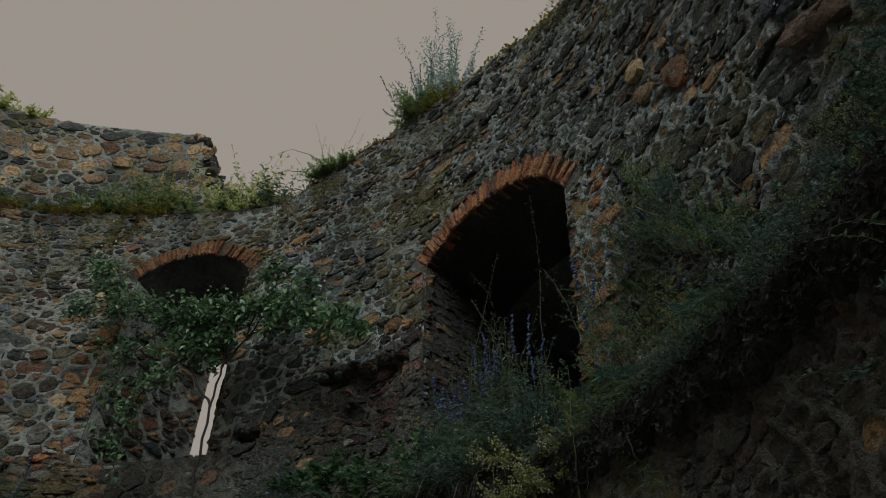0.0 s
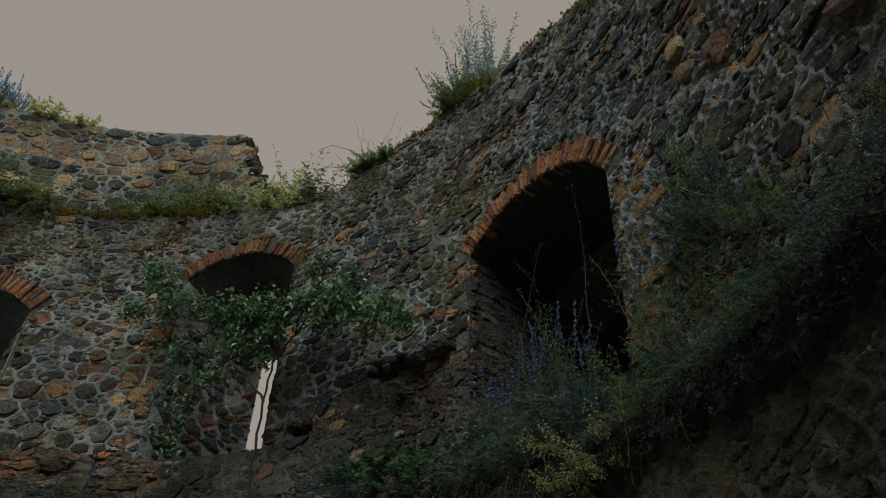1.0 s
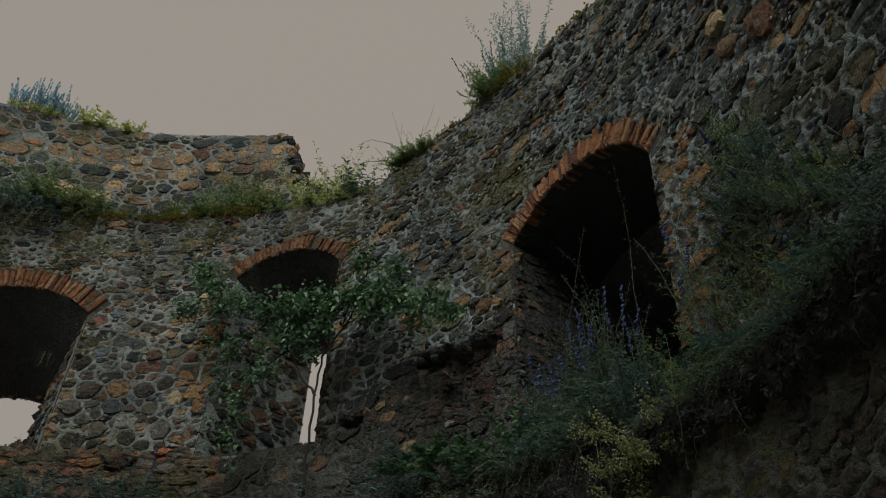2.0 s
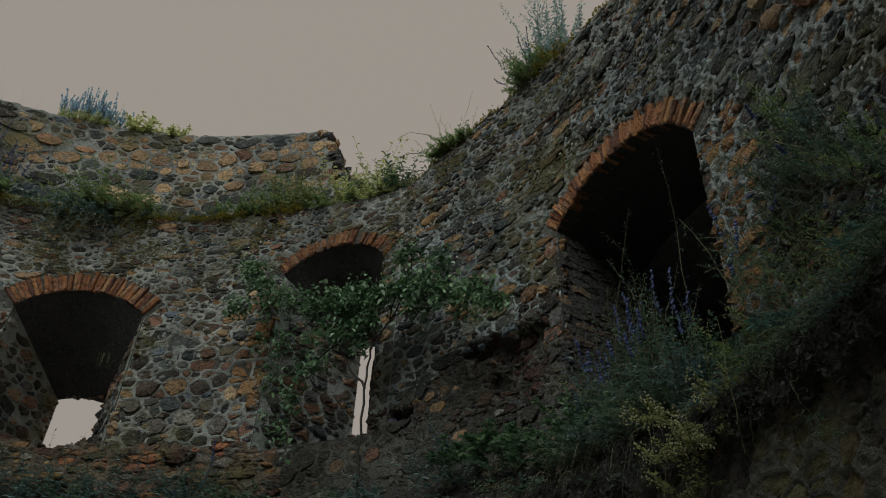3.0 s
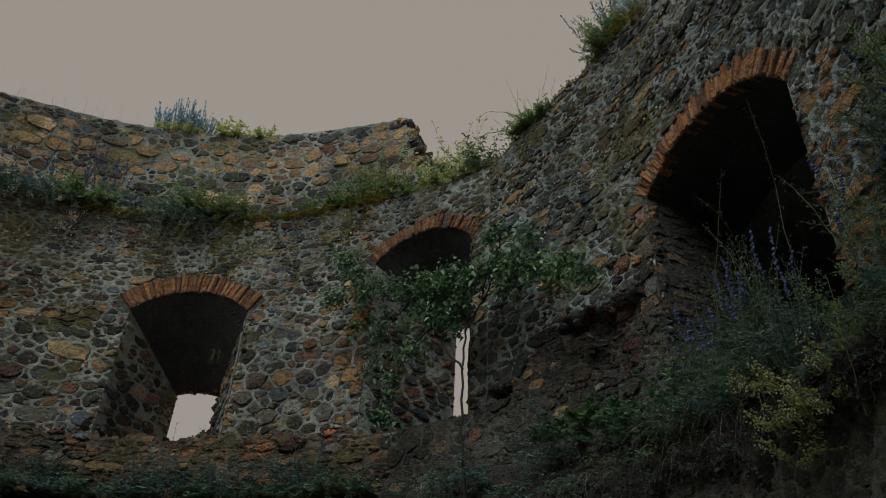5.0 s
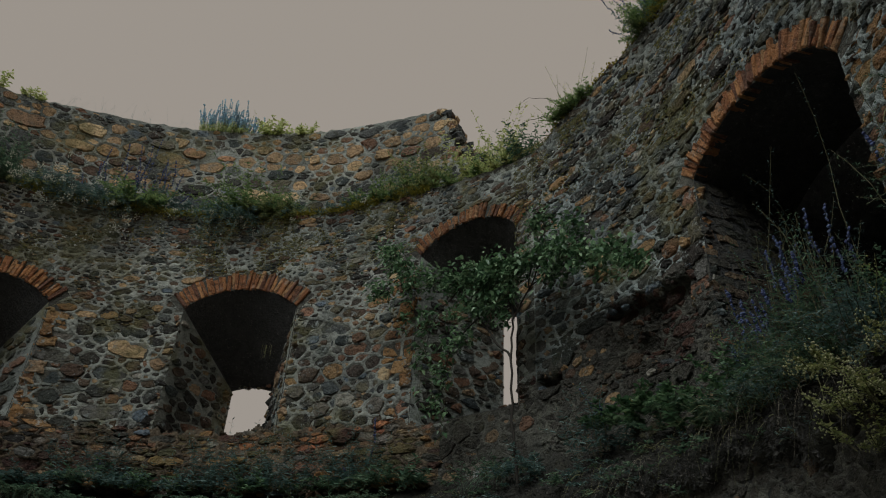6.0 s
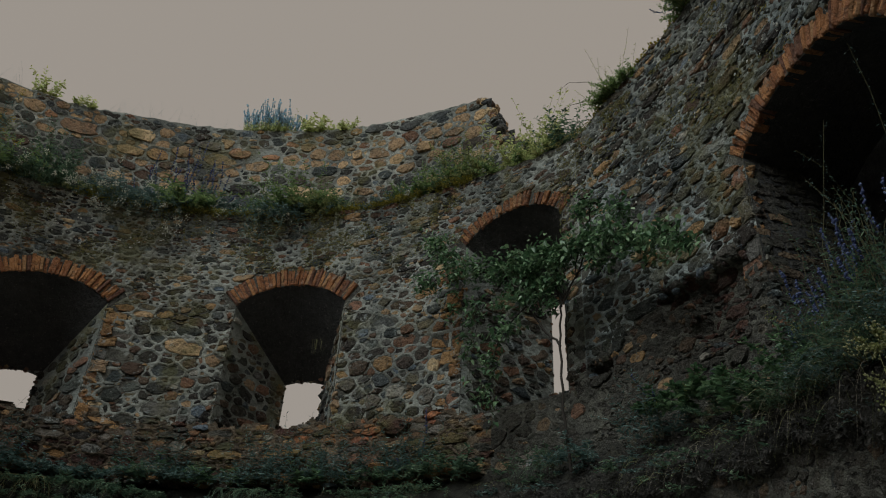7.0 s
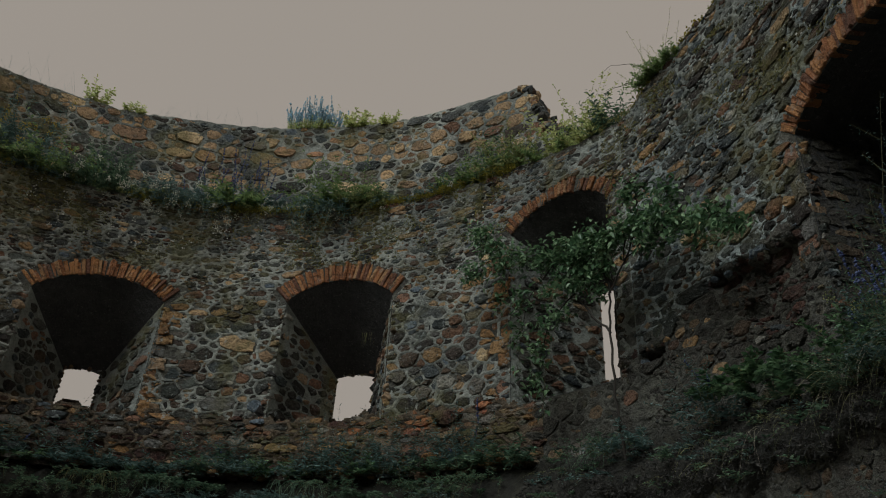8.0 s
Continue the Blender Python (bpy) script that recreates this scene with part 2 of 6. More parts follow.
M_BLUE = leaf_material("violet_blue_petal", (0.045, 0.055, 0.14), (0.075, 0.10, 0.22), (0.13, 0.17, 0.30), 0.2)
M_WHITE = leaf_material("white_petal", (0.45, 0.45, 0.36), (0.6, 0.6, 0.5), (0.75, 0.75, 0.66), 0.2)
M_YELLOW = leaf_material("yellow_petal", (0.35, 0.25, 0.02), (0.5, 0.38, 0.04), (0.6, 0.5, 0.08), 0.2)
# Lit copy of the green leaf: light on the foliage put into colour.
M_LEAF_SUN = leaf_material("lit_green_leaf", (0.09, 0.165, 0.06), (0.17, 0.28, 0.095), (0.28, 0.40, 0.14), 0.6)
# Blue petals, whitened in colour for the glare of the sky behind them.
M_PALEBLUE = leaf_material("glare_pale_blue_petal", (0.44, 0.58, 0.66), (0.56, 0.70, 0.77), (0.68, 0.80, 0.85), 0.8)
M_LEAF_FERN = leaf_material("fern_frond", (0.05, 0.12, 0.09), (0.09, 0.20, 0.15), (0.16, 0.30, 0.23), 0.35)

# Leaf tones made paler to imitate sky light coming through from behind.
M_LEAF_AIRY = leaf_material("thin_backlit_leaf", (0.22, 0.30, 0.10), (0.37, 0.46, 0.17), (0.55, 0.60, 0.26), 0.75)
M_LEAF_HAZE = leaf_material("silvery_backlit_leaf", (0.13, 0.24, 0.19), (0.21, 0.35, 0.29), (0.32, 0.46, 0.40), 0.6)
M_ROOT = Nodes("pale_dry_root", 0.9).colour((0.26, 0.23, 0.18))
M_LITTER = leaf_material("dead_leaf_litter", (0.025, 0.027, 0.023), (0.045, 0.05, 0.038), (0.085, 0.085, 0.068), 0.1, 0.9)
M_WALLMOSS = leaf_material("olive_wall_moss", (0.07, 0.075, 0.025), (0.13, 0.125, 0.035), (0.24, 0.20, 0.06), 0.05, 0.9)
M_LICHEN = leaf_material("pale_lichen", (0.34, 0.34, 0.30), (0.46, 0.46, 0.41), (0.60, 0.60, 0.54), 0.05, 0.95)
M_SEED = leaf_material("pale_green_seed", (0.18, 0.22, 0.09), (0.30, 0.34, 0.15), (0.45, 0.47, 0.24), 0.3)

# ---- geometry helpers ----
R_IN = 6.35        # inner face of the window storey
R_OUT = 7.55       # outer face
R_LOW = 6.0        # inner face of the storey below, which leaves a ledge
R_PAR = 6.95       # inner face of the set-back parapet
Z_LOW, Z_LEDGE, Z_PAR = 3.45, 7.8, 10.0


def at(th, r, z):
    """A place in the round tower: degrees clockwise from +y, radius, height."""
    a = radians(th)
    return (r * math.sin(a), r * math.cos(a), z)


def mesh_of(name, verts, faces, material, smooth=True):
    me = bpy.data.meshes.new(name)
    me.from_pydata(verts, [], faces)
    me.materials.append(material)
    if smooth:
        me.polygons.foreach_set("use_smooth", [True] * len(me.polygons))
    me.update()
    return me


def part(name, verts, faces, material, parent=None, label="", smooth=True):
    ob = new(name, mesh_of(name, verts, faces, material, smooth))
    if parent is not None:
        ob.parent = parent
        if parent.get("kind") == "structure":
            ob.matrix_parent_inverse = Matrix.Translation(-parent.location)
    if label:
        ob["label"] = label
    return ob


def ring_solid(th0, th1, step, r0, r1, zlow, ztop, closed=False, jitter=0.0, rng=None, zs=1):
    """A curved wall between two radii; zlow and ztop are functions of the angle."""
    n = max(2, round((th1 - th0) / step))
    verts, faces, cols = [], [], n if closed else n + 1
    k = zs + 1
    for i in range(cols):
        th = th0 + (th1 - th0) * i / n
        a, b = zlow(th), ztop(th)
        for r in (r0, r1):
            for j in range(k):
                verts.append(at(th, r + (rng.uniform(-jitter, jitter) if rng and 0 < j else 0), a + (b - a) * j / zs))
    m = 2 * k
    for i in range(n):
        p, q = i * m, ((i + 1) % cols) * m
        for j in range(zs):
            faces.append((p + j, p + j + 1, q + j + 1, q + j))
            faces.append((p + k + j, q + k + j, q + k + j + 1, p + k + j + 1))
        faces.append((p + zs, p + k + zs, q + k + zs, q + zs))
        faces.append((p, q, q + k, p + k))
    if not closed:
        e = n * m
        for j in range(zs):
            faces.append((j, k + j, k + j + 1, j + 1))
            faces.append((e + j, e + j + 1, e + k + j + 1, e + k + j))
    return verts, faces


def clip_cell(poly, p, q, wp, wq):
    """Keeps the part of a polygon that is nearer to p than to q."""
    nx, ny = q[0] - p[0], q[1] - p[1]
    d2 = nx * nx + ny * ny
    c = (d2 + wp - wq) / 2
    out, n = [], len(poly)
    s = [(v[0] - p[0]) * nx + (v[1] - p[1]) * ny - c for v in poly]
    for i in range(n):
        j = (i + 1) % n
        if s[i] <= 0:
            out.append(poly[i])
        if (s[i] < 0) != (s[j] < 0):
            t = s[i] / (s[i] - s[j])
            out.append((poly[i][0] + t * (poly[j][0] - poly[i][0]), poly[i][1] + t * (poly[j][1] - poly[i][1])))
    return out


def rubble_cells(u0, u1, v0, v1, course, length, rng, flat=1.6, keepout=None):
    """Irregular stone outlines in rough courses, in the unrolled plane of a wall; course may depend on the height."""
    seeds = []
    v = v0 - 0.2
    while v < v1 + 0.2:
        scale = course(v) if callable(course) else course
        h = scale * rng.uniform(0.55, 1.5)
        u = u0 - rng.uniform(0, length)
        while u < u1:
            w = length * (scale / 0.14 if callable(course) else 1) * rng.choice((0.3, 0.4, 0.5, 0.65, 0.8, 1.0, 1.3, 1.8))
            a, c = u + w / 2, v + h / 2 + rng.uniform(-0.5, 0.5) * h
            if not (keepout and keepout(a, c)):
                seeds.append((a, c * flat, (w * 0.22) ** 2 * rng.uniform(0, 1.3), len(seeds)))
            u += w
        v += h
    return grow_cells(seeds, u0, u1, v0, v1, lambda q: q / flat, keepout)


def stretch(rows):
    """How flat the stones lie at each height: rows of (height, flatness). Gives the stretched height and its inverse."""
    zs = np.linspace(rows[0][0], rows[-1][0], 200)
    k = np.interp(zs, [r[0] for r in rows], [r[1] for r in rows])
    w = np.concatenate(([0.0], np.cumsum((k[1:] + k[:-1]) / 2 * np.diff(zs))))
    return (lambda v: np.interp(v, zs, w)), (lambda q: float(np.interp(q, w, zs)))


def packed_cells(u0, u1, v0, v1, sizes, rng, flat, keepout=None, scale=None, kept=None, long=0.4):
    """Stone outlines of very mixed size: the large ones are laid first and small ones fill between them; some take a double length."""
    high, low = flat
    seeds = np.zeros((0, 4))
    own = 0
    for radius, per_area in sizes:
        for i in range(int(per_area * (u1 - u0) * (v1 - v0))):
            a, v = rng.uniform(u0 - 0.1, u1 + 0.1), rng.uniform(v0 - 0.1, v1 + 0.1)
            r = radius * rng.uniform(0.8, 1.2) * (scale(a, v) if scale else 1.0)
            if keepout and keepout(a, v):
                continue
            b = float(high(v))
            lean = rng.gauss(0, 0.25) * r
            sites = [(a - r * 0.75, b - lean), (a + r * 0.75, b + lean)] if rng.random() < long else [(a, b)]
            if len(seeds) and any(np.any((seeds[:, 0] - x) ** 2 + (seeds[:, 1] - y) ** 2 < ((seeds[:, 2] + r) * 0.93) ** 2) for x, y in sites):
                continue
            own += 1
            seeds = np.vstack((seeds, [(x, y, r, own) for x, y in sites]))
    rows = [(a, c, r * r, k) for a, c, r, k in seeds.tolist()]
    if kept is not None:
        kept.extend(rows)
    return grow_cells(rows, u0, u1, v0, v1, low, keepout)


def outline(points):
    """The convex outline round some points."""
    pts = sorted(set(points))
    both = []
    for row in (pts, pts[::-1]):
        side = []
        for p in row:
            while len(side) > 1 and (side[-1][0] - side[-2][0]) * (p[1] - side[-2][1]) - (side[-1][1] - side[-2][1]) * (p[0] - side[-2][0]) <= 0:
                side.pop()
            side.append(p)
        both += side[:-1]
    return both


def grow_cells(seeds, u0, u1, v0, v1, low, keepout):
    s = np.array(seeds)
    stones = {}
    for i, (a, b, w, own) in enumerate(seeds):
        d = (s[:, 0] - a) ** 2 + (s[:, 1] - b) ** 2
        near = np.argpartition(d - s[:, 2], min(39, len(s) - 1))[:40]
        near = near[np.argsort(d[near])]
        poly = [(a - 0.45, b - 0.4), (a + 0.45, b - 0.4), (a + 0.45, b + 0.4), (a - 0.45, b + 0.4)]
        for j in near:
            if seeds[j][3] != own:
                poly = clip_cell(poly, (a, b), seeds[j], w, seeds[j][2])
                if len(poly) < 3:
                    break
        if len(poly) >= 3:
            stones.setdefault(own, []).extend(poly)
    cells = []
    for own, pts in stones.items():
        poly = [(p[0], low(p[1])) for p in outline(pts)]
        cu, cv = sum(p[0] for p in poly) / len(poly), sum(p[1] for p in poly) / len(poly)
        if len(poly) < 3 or not (u0 <= cu <= u1 and v0 <= cv <= v1):
            continue
        if keepout:
            fixed = []
            for p in poly:
                t = 1.0
                while t > 0.05 and keepout(cu + (p[0] - cu) * t, cv + (p[1] - cv) * t):
                    t -= 0.03
                fixed.append((cu + (p[0] - cu) * t, cv + (p[1] - cv) * t))
            poly = fixed
        cells.append((sum(p[0] for p in poly) / len(poly), sum(p[1] for p in poly) / len(poly), poly))
    return cells


def ray_out(cu, cv, du, dv, poly):
    """How far a way from the middle of an outline goes until it leaves it."""
    best = 1e9
    for (a, b), (c, d) in zip(poly, poly[1:] + poly[:1]):
        ex, ey = c - a, d - b
        den = du * ey - dv * ex
        if abs(den) > 1e-9:
            t = ((a - cu) * ey - (b - cv) * ex) / den
            q = ((a - cu) * dv - (b - cv) * du) / den
            if t > 0 and -1e-6 <= q <= 1 + 1e-6:
                best = min(best, t)
    return best if best < 1e8 else 0.0


def worn_shape(cell, rng, joint=0.012, proud=0.03, thick=(0.5, 1.9), keep=None, blocky=0.0):
    """A field stone with worn corners inside one outline, so that mortar of uneven width is left round it: rows of (u, v, height) and faces."""
    cu, cv, poly = cell
    hw, hh = (max(p[k] for p in poly) - min(p[k] for p in poly) for k in (0, 1))
    hw, hh = hw / 2, hh / 2
    if hw + hh < 0.045 or hw < 0.014 or hh < 0.01:
        return None
    gap = joint * rng.uniform(*thick)
    power, fill = rng.choice((3.0, 4.5, 8.0, 14.0, 20.0)) * (1 + blocky), rng.uniform(1.02, 1.32) + 0.2 * blocky
    skew = rng.gauss(0, 0.16)
    n = 7 if hw + hh < 0.11 else 9 if hw + hh < 0.2 else 12
    start = rng.random()
    ring = []
    for k in range(n):
        ang = 2 * math.pi * (k + start + rng.uniform(-0.3, 0.3)) / n
        c, s = math.cos(ang), math.sin(ang)
        du, dv = c * hw, s * hh + skew * c * hw * 0.5
        worn = fill * (abs(c) ** power + abs(s) ** power) ** (-1 / power)
        t = min(ray_out(cu, cv, du, dv, poly) - gap / max(1e-4, math.hypot(du, dv)), worn)
        t = max(0.25, t * rng.uniform(0.84, 1.06))
        while keep and t > 0.3 and keep(cu + du * t, cv + dv * t):
            t -= 0.08
        ring.append((cu + du * t, cv + dv * t))
    size = (hw + hh) / 2
    h = proud * rng.uniform(0.15, 1.5) * min(1.7, 0.55 + size * 4.4)
    lie = min(1.0, proud / 0.03)
    tilt_u, tilt_v = rng.uniform(-0.12, 0.12) * lie, rng.uniform(-0.2, 0.10) * lie
    out = []
    for share, level, rough in ((0.0, -0.04, 0), (0.09, 0.8, 0.3), (0.42, 1.0, 0.35)):
        for p in ring:
            f = 1 - share * rng.uniform(0.55, 1.45)
            du, dv = (p[0] - cu) * f, (p[1] - cv) * f
            hh2 = level if level < 0 else h * level * rng.uniform(1 - rough, 1 + rough) + du * tilt_u + dv * tilt_v
            out.append((cu + du, cv + dv, hh2))
    out.append((cu + rng.uniform(-0.3, 0.3) * hw, cv + rng.uniform(-0.3, 0.3) * hh, h * rng.uniform(0.7, 1.4)))
    faces = []
    for r in range(2):
        for k in range(n):
            j = (k + 1) % n
            faces.append((r * n + k, r * n + j, (r + 1) * n + j, (r + 1) * n + k))
    for k in range(n):
        faces.append((2 * n + k, 2 * n + (k + 1) % n, 3 * n))
    return out, faces


def stone_shape(cell, rng, joint=0.012, proud=0.03, thick=(0.5, 1.9)):
    """A weathered, uneven stone over one outline: rows of (u, v, height) and faces."""
    cu, cv, poly = cell
    n = len(poly)
    total = sum(math.dist(poly[i], poly[(i + 1) % n]) for i in range(n))
    if total < 0.13 or n < 3:
        return None
    size = total / 4
    gap = joint * rng.uniform(*thick)
    inner = []
    for p in poly:
        du, dv = p[0] - cu, p[1] - cv
        d = math.hypot(du, dv) or 1e-6
        f = max(0.35, 1 - gap * 1.2 / d)
        inner.append((cu + du * f, cv + dv * f))
    cut = rng.uniform(0.04, 0.17)
    ring = []
    for i in range(n):
        a, b = inner[i], inner[(i + 1) % n]
        length = math.dist(a, b)
        if length < 0.018:
            ring.append(((a[0] + b[0]) / 2, (a[1] + b[1]) / 2))
            continue
        for t in ((cut, 0.5, 1 - cut) if length > 0.13 else (cut, 1 - cut)):
            off = rng.gauss(0, 0.09) * min(length, 0.14)
            ring.append((a[0] + (b[0] - a[0]) * t - (b[1] - a[1]) / length * off, a[1] + (b[1] - a[1]) * t + (b[0] - a[0]) / length * off))
    n = len(ring)
    h = proud * rng.uniform(0.25, 1.5) * min(1.5, 0.55 + size * 2.2)
    lie = min(1.0, proud / 0.03)
    tilt_u, tilt_v = rng.uniform(-0.10, 0.10) * lie, rng.uniform(-0.14, 0.10) * lie
    out = []
    for share, level, rough in ((0.0, -0.03, 0), (0.06, 0.85, 0.3), (0.45, 1.0, 0.35)):
        for k, p in enumerate(ring):
            f = 1 - share * rng.uniform(0.55, 1.45)
            du, dv = (p[0] - cu) * f, (p[1] - cv) * f
            hh = level if level < 0 else h * level * rng.uniform(1 - rough, 1 + rough) + du * tilt_u + dv * tilt_v
            out.append((cu + du, cv + dv, hh))
    out.append((cu + rng.uniform(-0.02, 0.02), cv + rng.uniform(-0.01, 0.01), h * rng.uniform(0.7, 1.4)))
    faces = []
    for r in range(2):
        for k in range(n):
            j = (k + 1) % n
            faces.append((r * n + k, r * n + j, (r + 1) * n + j, (r + 1) * n + k))
    for k in range(n):
        faces.append((2 * n + k, 2 * n + (k + 1) % n, 3 * n))
    return out, faces


def chips(cells, rng, share=0.5):
    """Small pinning stones in the joints where three stones meet."""
    out = []
    for cu, cv, poly in cells:
        for p in poly:
            if rng.random() < share / 3:
                r = rng.uniform(0.022, 0.05)
                a0 = rng.uniform(0, 6)
                out.append((p[0], p[1], [(p[0] + r * 1.5 * math.cos(a0 + k * 1.2566) * rng.uniform(0.7, 1.2), p[1] + r * 0.65 * math.sin(a0 + k * 1.2566) * rng.uniform(0.7, 1.2)) for k in range(5)]))
    return out


def soften(me):
    """Smooth shading on the worn faces of stones (their three-sided fans), flat on the sides."""
    me.polygons.foreach_set("use_smooth", [len(p.vertices) == 3 for p in me.polygons])


def lay_stones(cells, place, material_of, parent, near, rng, name="stone", joint=0.012, proud=0.035, rest="stones", thick=(0.5, 1.9), squared=False, keep=None, blocky=0.0):
    """Stones of a wall: those for which near() holds are pieces of their own (300 at most), the others joined."""
    joined, singles = {}, 0
    for cell in cells:
        if keep and keep(cell[0], cell[1]):
            continue
        shape = stone_shape(cell, rng, joint, proud, thick) if squared else worn_shape(cell, rng, joint, proud, thick, keep, blocky)
        if shape is None:
            continue
        rows, faces = shape
        mat = material_of(cell[0], cell[1], rng)
        pts = [place(*r) for r in rows]
        if singles < 300 and near(cell[0], cell[1]):
            c = Vector(place(cell[0], cell[1], 0))
            ob = part(name, [Vector(p) - c for p in pts], faces, mat, parent, smooth=False)
            soften(ob.data)
            ob.location = c
            singles += 1
        else:
            vs, fs = joined.setdefault(mat.name, ([], []))
            k = len(vs)
            vs.extend(pts)
            fs.extend(tuple(i + k for i in f) for f in faces)
    for key, (vs, fs) in joined.items():
        ob = part(rest, vs, fs, bpy.data.materials[key], parent, smooth=False)
        soften(ob.data)
        tagged(ob, "uneven rubble stones bedded in lime mortar", kind="stuff")


def on_wall(r):
    return lambda u, v, h: at(math.degrees(u / r), r - h, v)


def on_near_wall(u, v, h):
    return at(u / ARC, R_IN + dent(u / ARC, v) - h, v)


def lump(name, centre, size, material, parent, rng):
    """A single broken stone, an uneven block."""
    verts, faces = [], []
    rings = ((-1.0, 0.35), (-0.55, 0.9), (0.35, 1.0), (0.95, 0.5))
    for z, w in rings:
        for k in range(6):
            a = k * math.pi / 3 + rng.uniform(-0.25, 0.25)
            s = w * rng.uniform(0.75, 1.2)
            verts.append(Vector((math.cos(a) * s * 1.25, math.sin(a) * s, z * 0.75 * rng.uniform(0.85, 1.15))) * size)
    turn = Euler((rng.uniform(-0.5, 0.5), rng.uniform(-0.5, 0.5), rng.uniform(0, 6))).to_matrix()
    verts = [turn @ v for v in verts]
    for r in range(3):
        for k in range(6):
            j = (k + 1) % 6
            faces.append((r * 6 + k, r * 6 + j, r * 6 + 6 + j, r * 6 + 6 + k))
    faces += [tuple(range(6))[::-1], tuple(range(18, 24))]
    ob = part(name, verts, faces, material, parent, smooth=False)
    ob.location = centre
    return ob


def joint_distance(us, vs, seeds, high):
    """How far each place lies from the nearest joint between two stones."""
    s = np.array(seeds)
    out = []
    for k in range(0, len(us), 4000):
        u, v = np.array(us[k:k + 4000])[:, None], high(np.array(vs[k:k + 4000]))[:, None]
        d = (s[:, 0] - u) ** 2 + (s[:, 1] - v) ** 2 - s[:, 2]
        few = np.argpartition(d, 3, axis=1)[:, :4]
        few = np.take_along_axis(few, np.argsort(np.take_along_axis(d, few, 1), axis=1), 1)
        a = few[:, 0]
        other = s[few, 3] != s[a, 3][:, None]
        row = np.arange(len(u))
        c = few[row, np.argmax(other, axis=1)]
        gap = np.abs(d[row, a] - d[row, c])
        out.extend((gap / np.maximum(1e-4, 2 * np.hypot(s[a, 0] - s[c, 0], s[a, 1] - s[c, 1]))).tolist())
    return out


def mortar_skin(th0, th1, z0, z1, r, step, keep, amount, material, parent, base=0.002, seeds=None, flat=None, ridge=0.03, broad=1.0, sink=None, others=(), pick=None):
    """The uneven face of the mortar: a fine skin, swollen along the joints where the stones are known, that half buries some stones."""
    arc = radians(1) * r
    nu, nv = int((th1 - th0) * arc / step), int((z1 - z0) / step)
    index, places, fs, kinds = {}, [], [], []

    def vert(i, k):
        if (i, k) not in index:
            index[(i, k)] = len(places)
            places.append((th0 + (th1 - th0) * i / nu, z0 + (z1 - z0) * k / nv))
        return index[(i, k)]

    for i in range(nu):
        for k in range(nv):
            if keep(th0 + (th1 - th0) * (i + 0.5) / nu, z0 + (z1 - z0) * (k + 0.5) / nv):
                fs.append((vert(i, k), vert(i + 1, k), vert(i + 1, k + 1), vert(i, k + 1)))
                kinds.append(pick(th0 + (th1 - th0) * (i + 0.5) / nu, z0 + (z1 - z0) * (k + 0.5) / nv) if pick else 0)
    near = joint_distance([p[0] * arc for p in places], [p[1] for p in places], seeds, flat[0]) if seeds else None
    vs = []
    for k, (th, z) in enumerate(places):
        p = Vector(at(th, r, z))
        h = amount * (0.9 * noise.noise(p * 2.2) + 0.8 * noise.noise(p * 6.1) + 0.6 * noise.noise(p * 14.0)) + base
        if near:
            wide = broad * (0.034 + 0.024 * noise.noise(p * 3.3) + 0.014 * noise.noise(p * 11.0))
            swell = max(0.0, 1.0 - near[k] / max(0.012, wide))
            washed = max(0.0, min(1.25, 0.95 + 1.2 * noise.noise(p * 2.6) + 0.7 * noise.noise(p * 7.0)))
            h = h * 0.7 - 0.010 + ridge * min(1.0, swell * 1.5) * washed
        vs.append(at(th, r - h + (sink(th, z) if sink else 0.0), z))
    uses = collections.Counter(k for f in fs for k in f)
    for k, n in uses.items():
        if n < 4:
            x, y, z = vs[k]
            out = (r - 0.003) / math.hypot(x, y)
            vs[k] = (x * out, y * out, z)
    face = part("mortar_face", vs, fs, material, parent, "uneven weathered lime mortar between the stones")
    for m in others:
        face.data.materials.append(m)
    face.data.polygons.foreach_set("material_index", kinds)
    return face


# ---- openings: left and right spring (angle, height), crown, sill, outer slit (angles, heights) ----
OPENINGS = [
    dict(l=(-40.6, 5.98), c=(-32.8, 6.36), r=(-24.3, 6.08), sill=4.22, out=(-35.5, -31.5, 4.64, 5.22), brick=0.26, n=38),
    dict(l=(-8.0, 6.20), c=(-0.6, 6.52), r=(7.2, 6.22), sill=4.22, out=(-3.5, 1.2, 4.69, 5.42), brick=0.30, n=34),
    dict(l=(24.2, 6.70), c=(31.2, 7.00), r=(38.2, 6.62), sill=4.3, out=(29.3, 31.6, 4.85, 6.08), brick=0.21, n=33),
    dict(l=(61.6, 5.74), c=(69.6, 6.08), r=(78.0, 5.50), sill=3.6, out=None, brick=0.22, n=46),
]


def circle3(a, b, c):
    ax, ay, bx, by, qx, qy = *a, *b, *c
    d = 2 * (ax * (by - qy) + bx * (qy - ay) + qx * (ay - by))
    x = ((ax * ax + ay * ay) * (by - qy) + (bx * bx + by * by) * (qy - ay) + (qx * qx + qy * qy) * (ay - by)) / d
    y = ((ax * ax + ay * ay) * (qx - bx) + (bx * bx + by * by) * (ax - qx) + (qx * qx + qy * qy) * (bx - ax)) / d
    return x, y, math.hypot(ax - x, ay - y)


ARC = radians(1) * R_IN
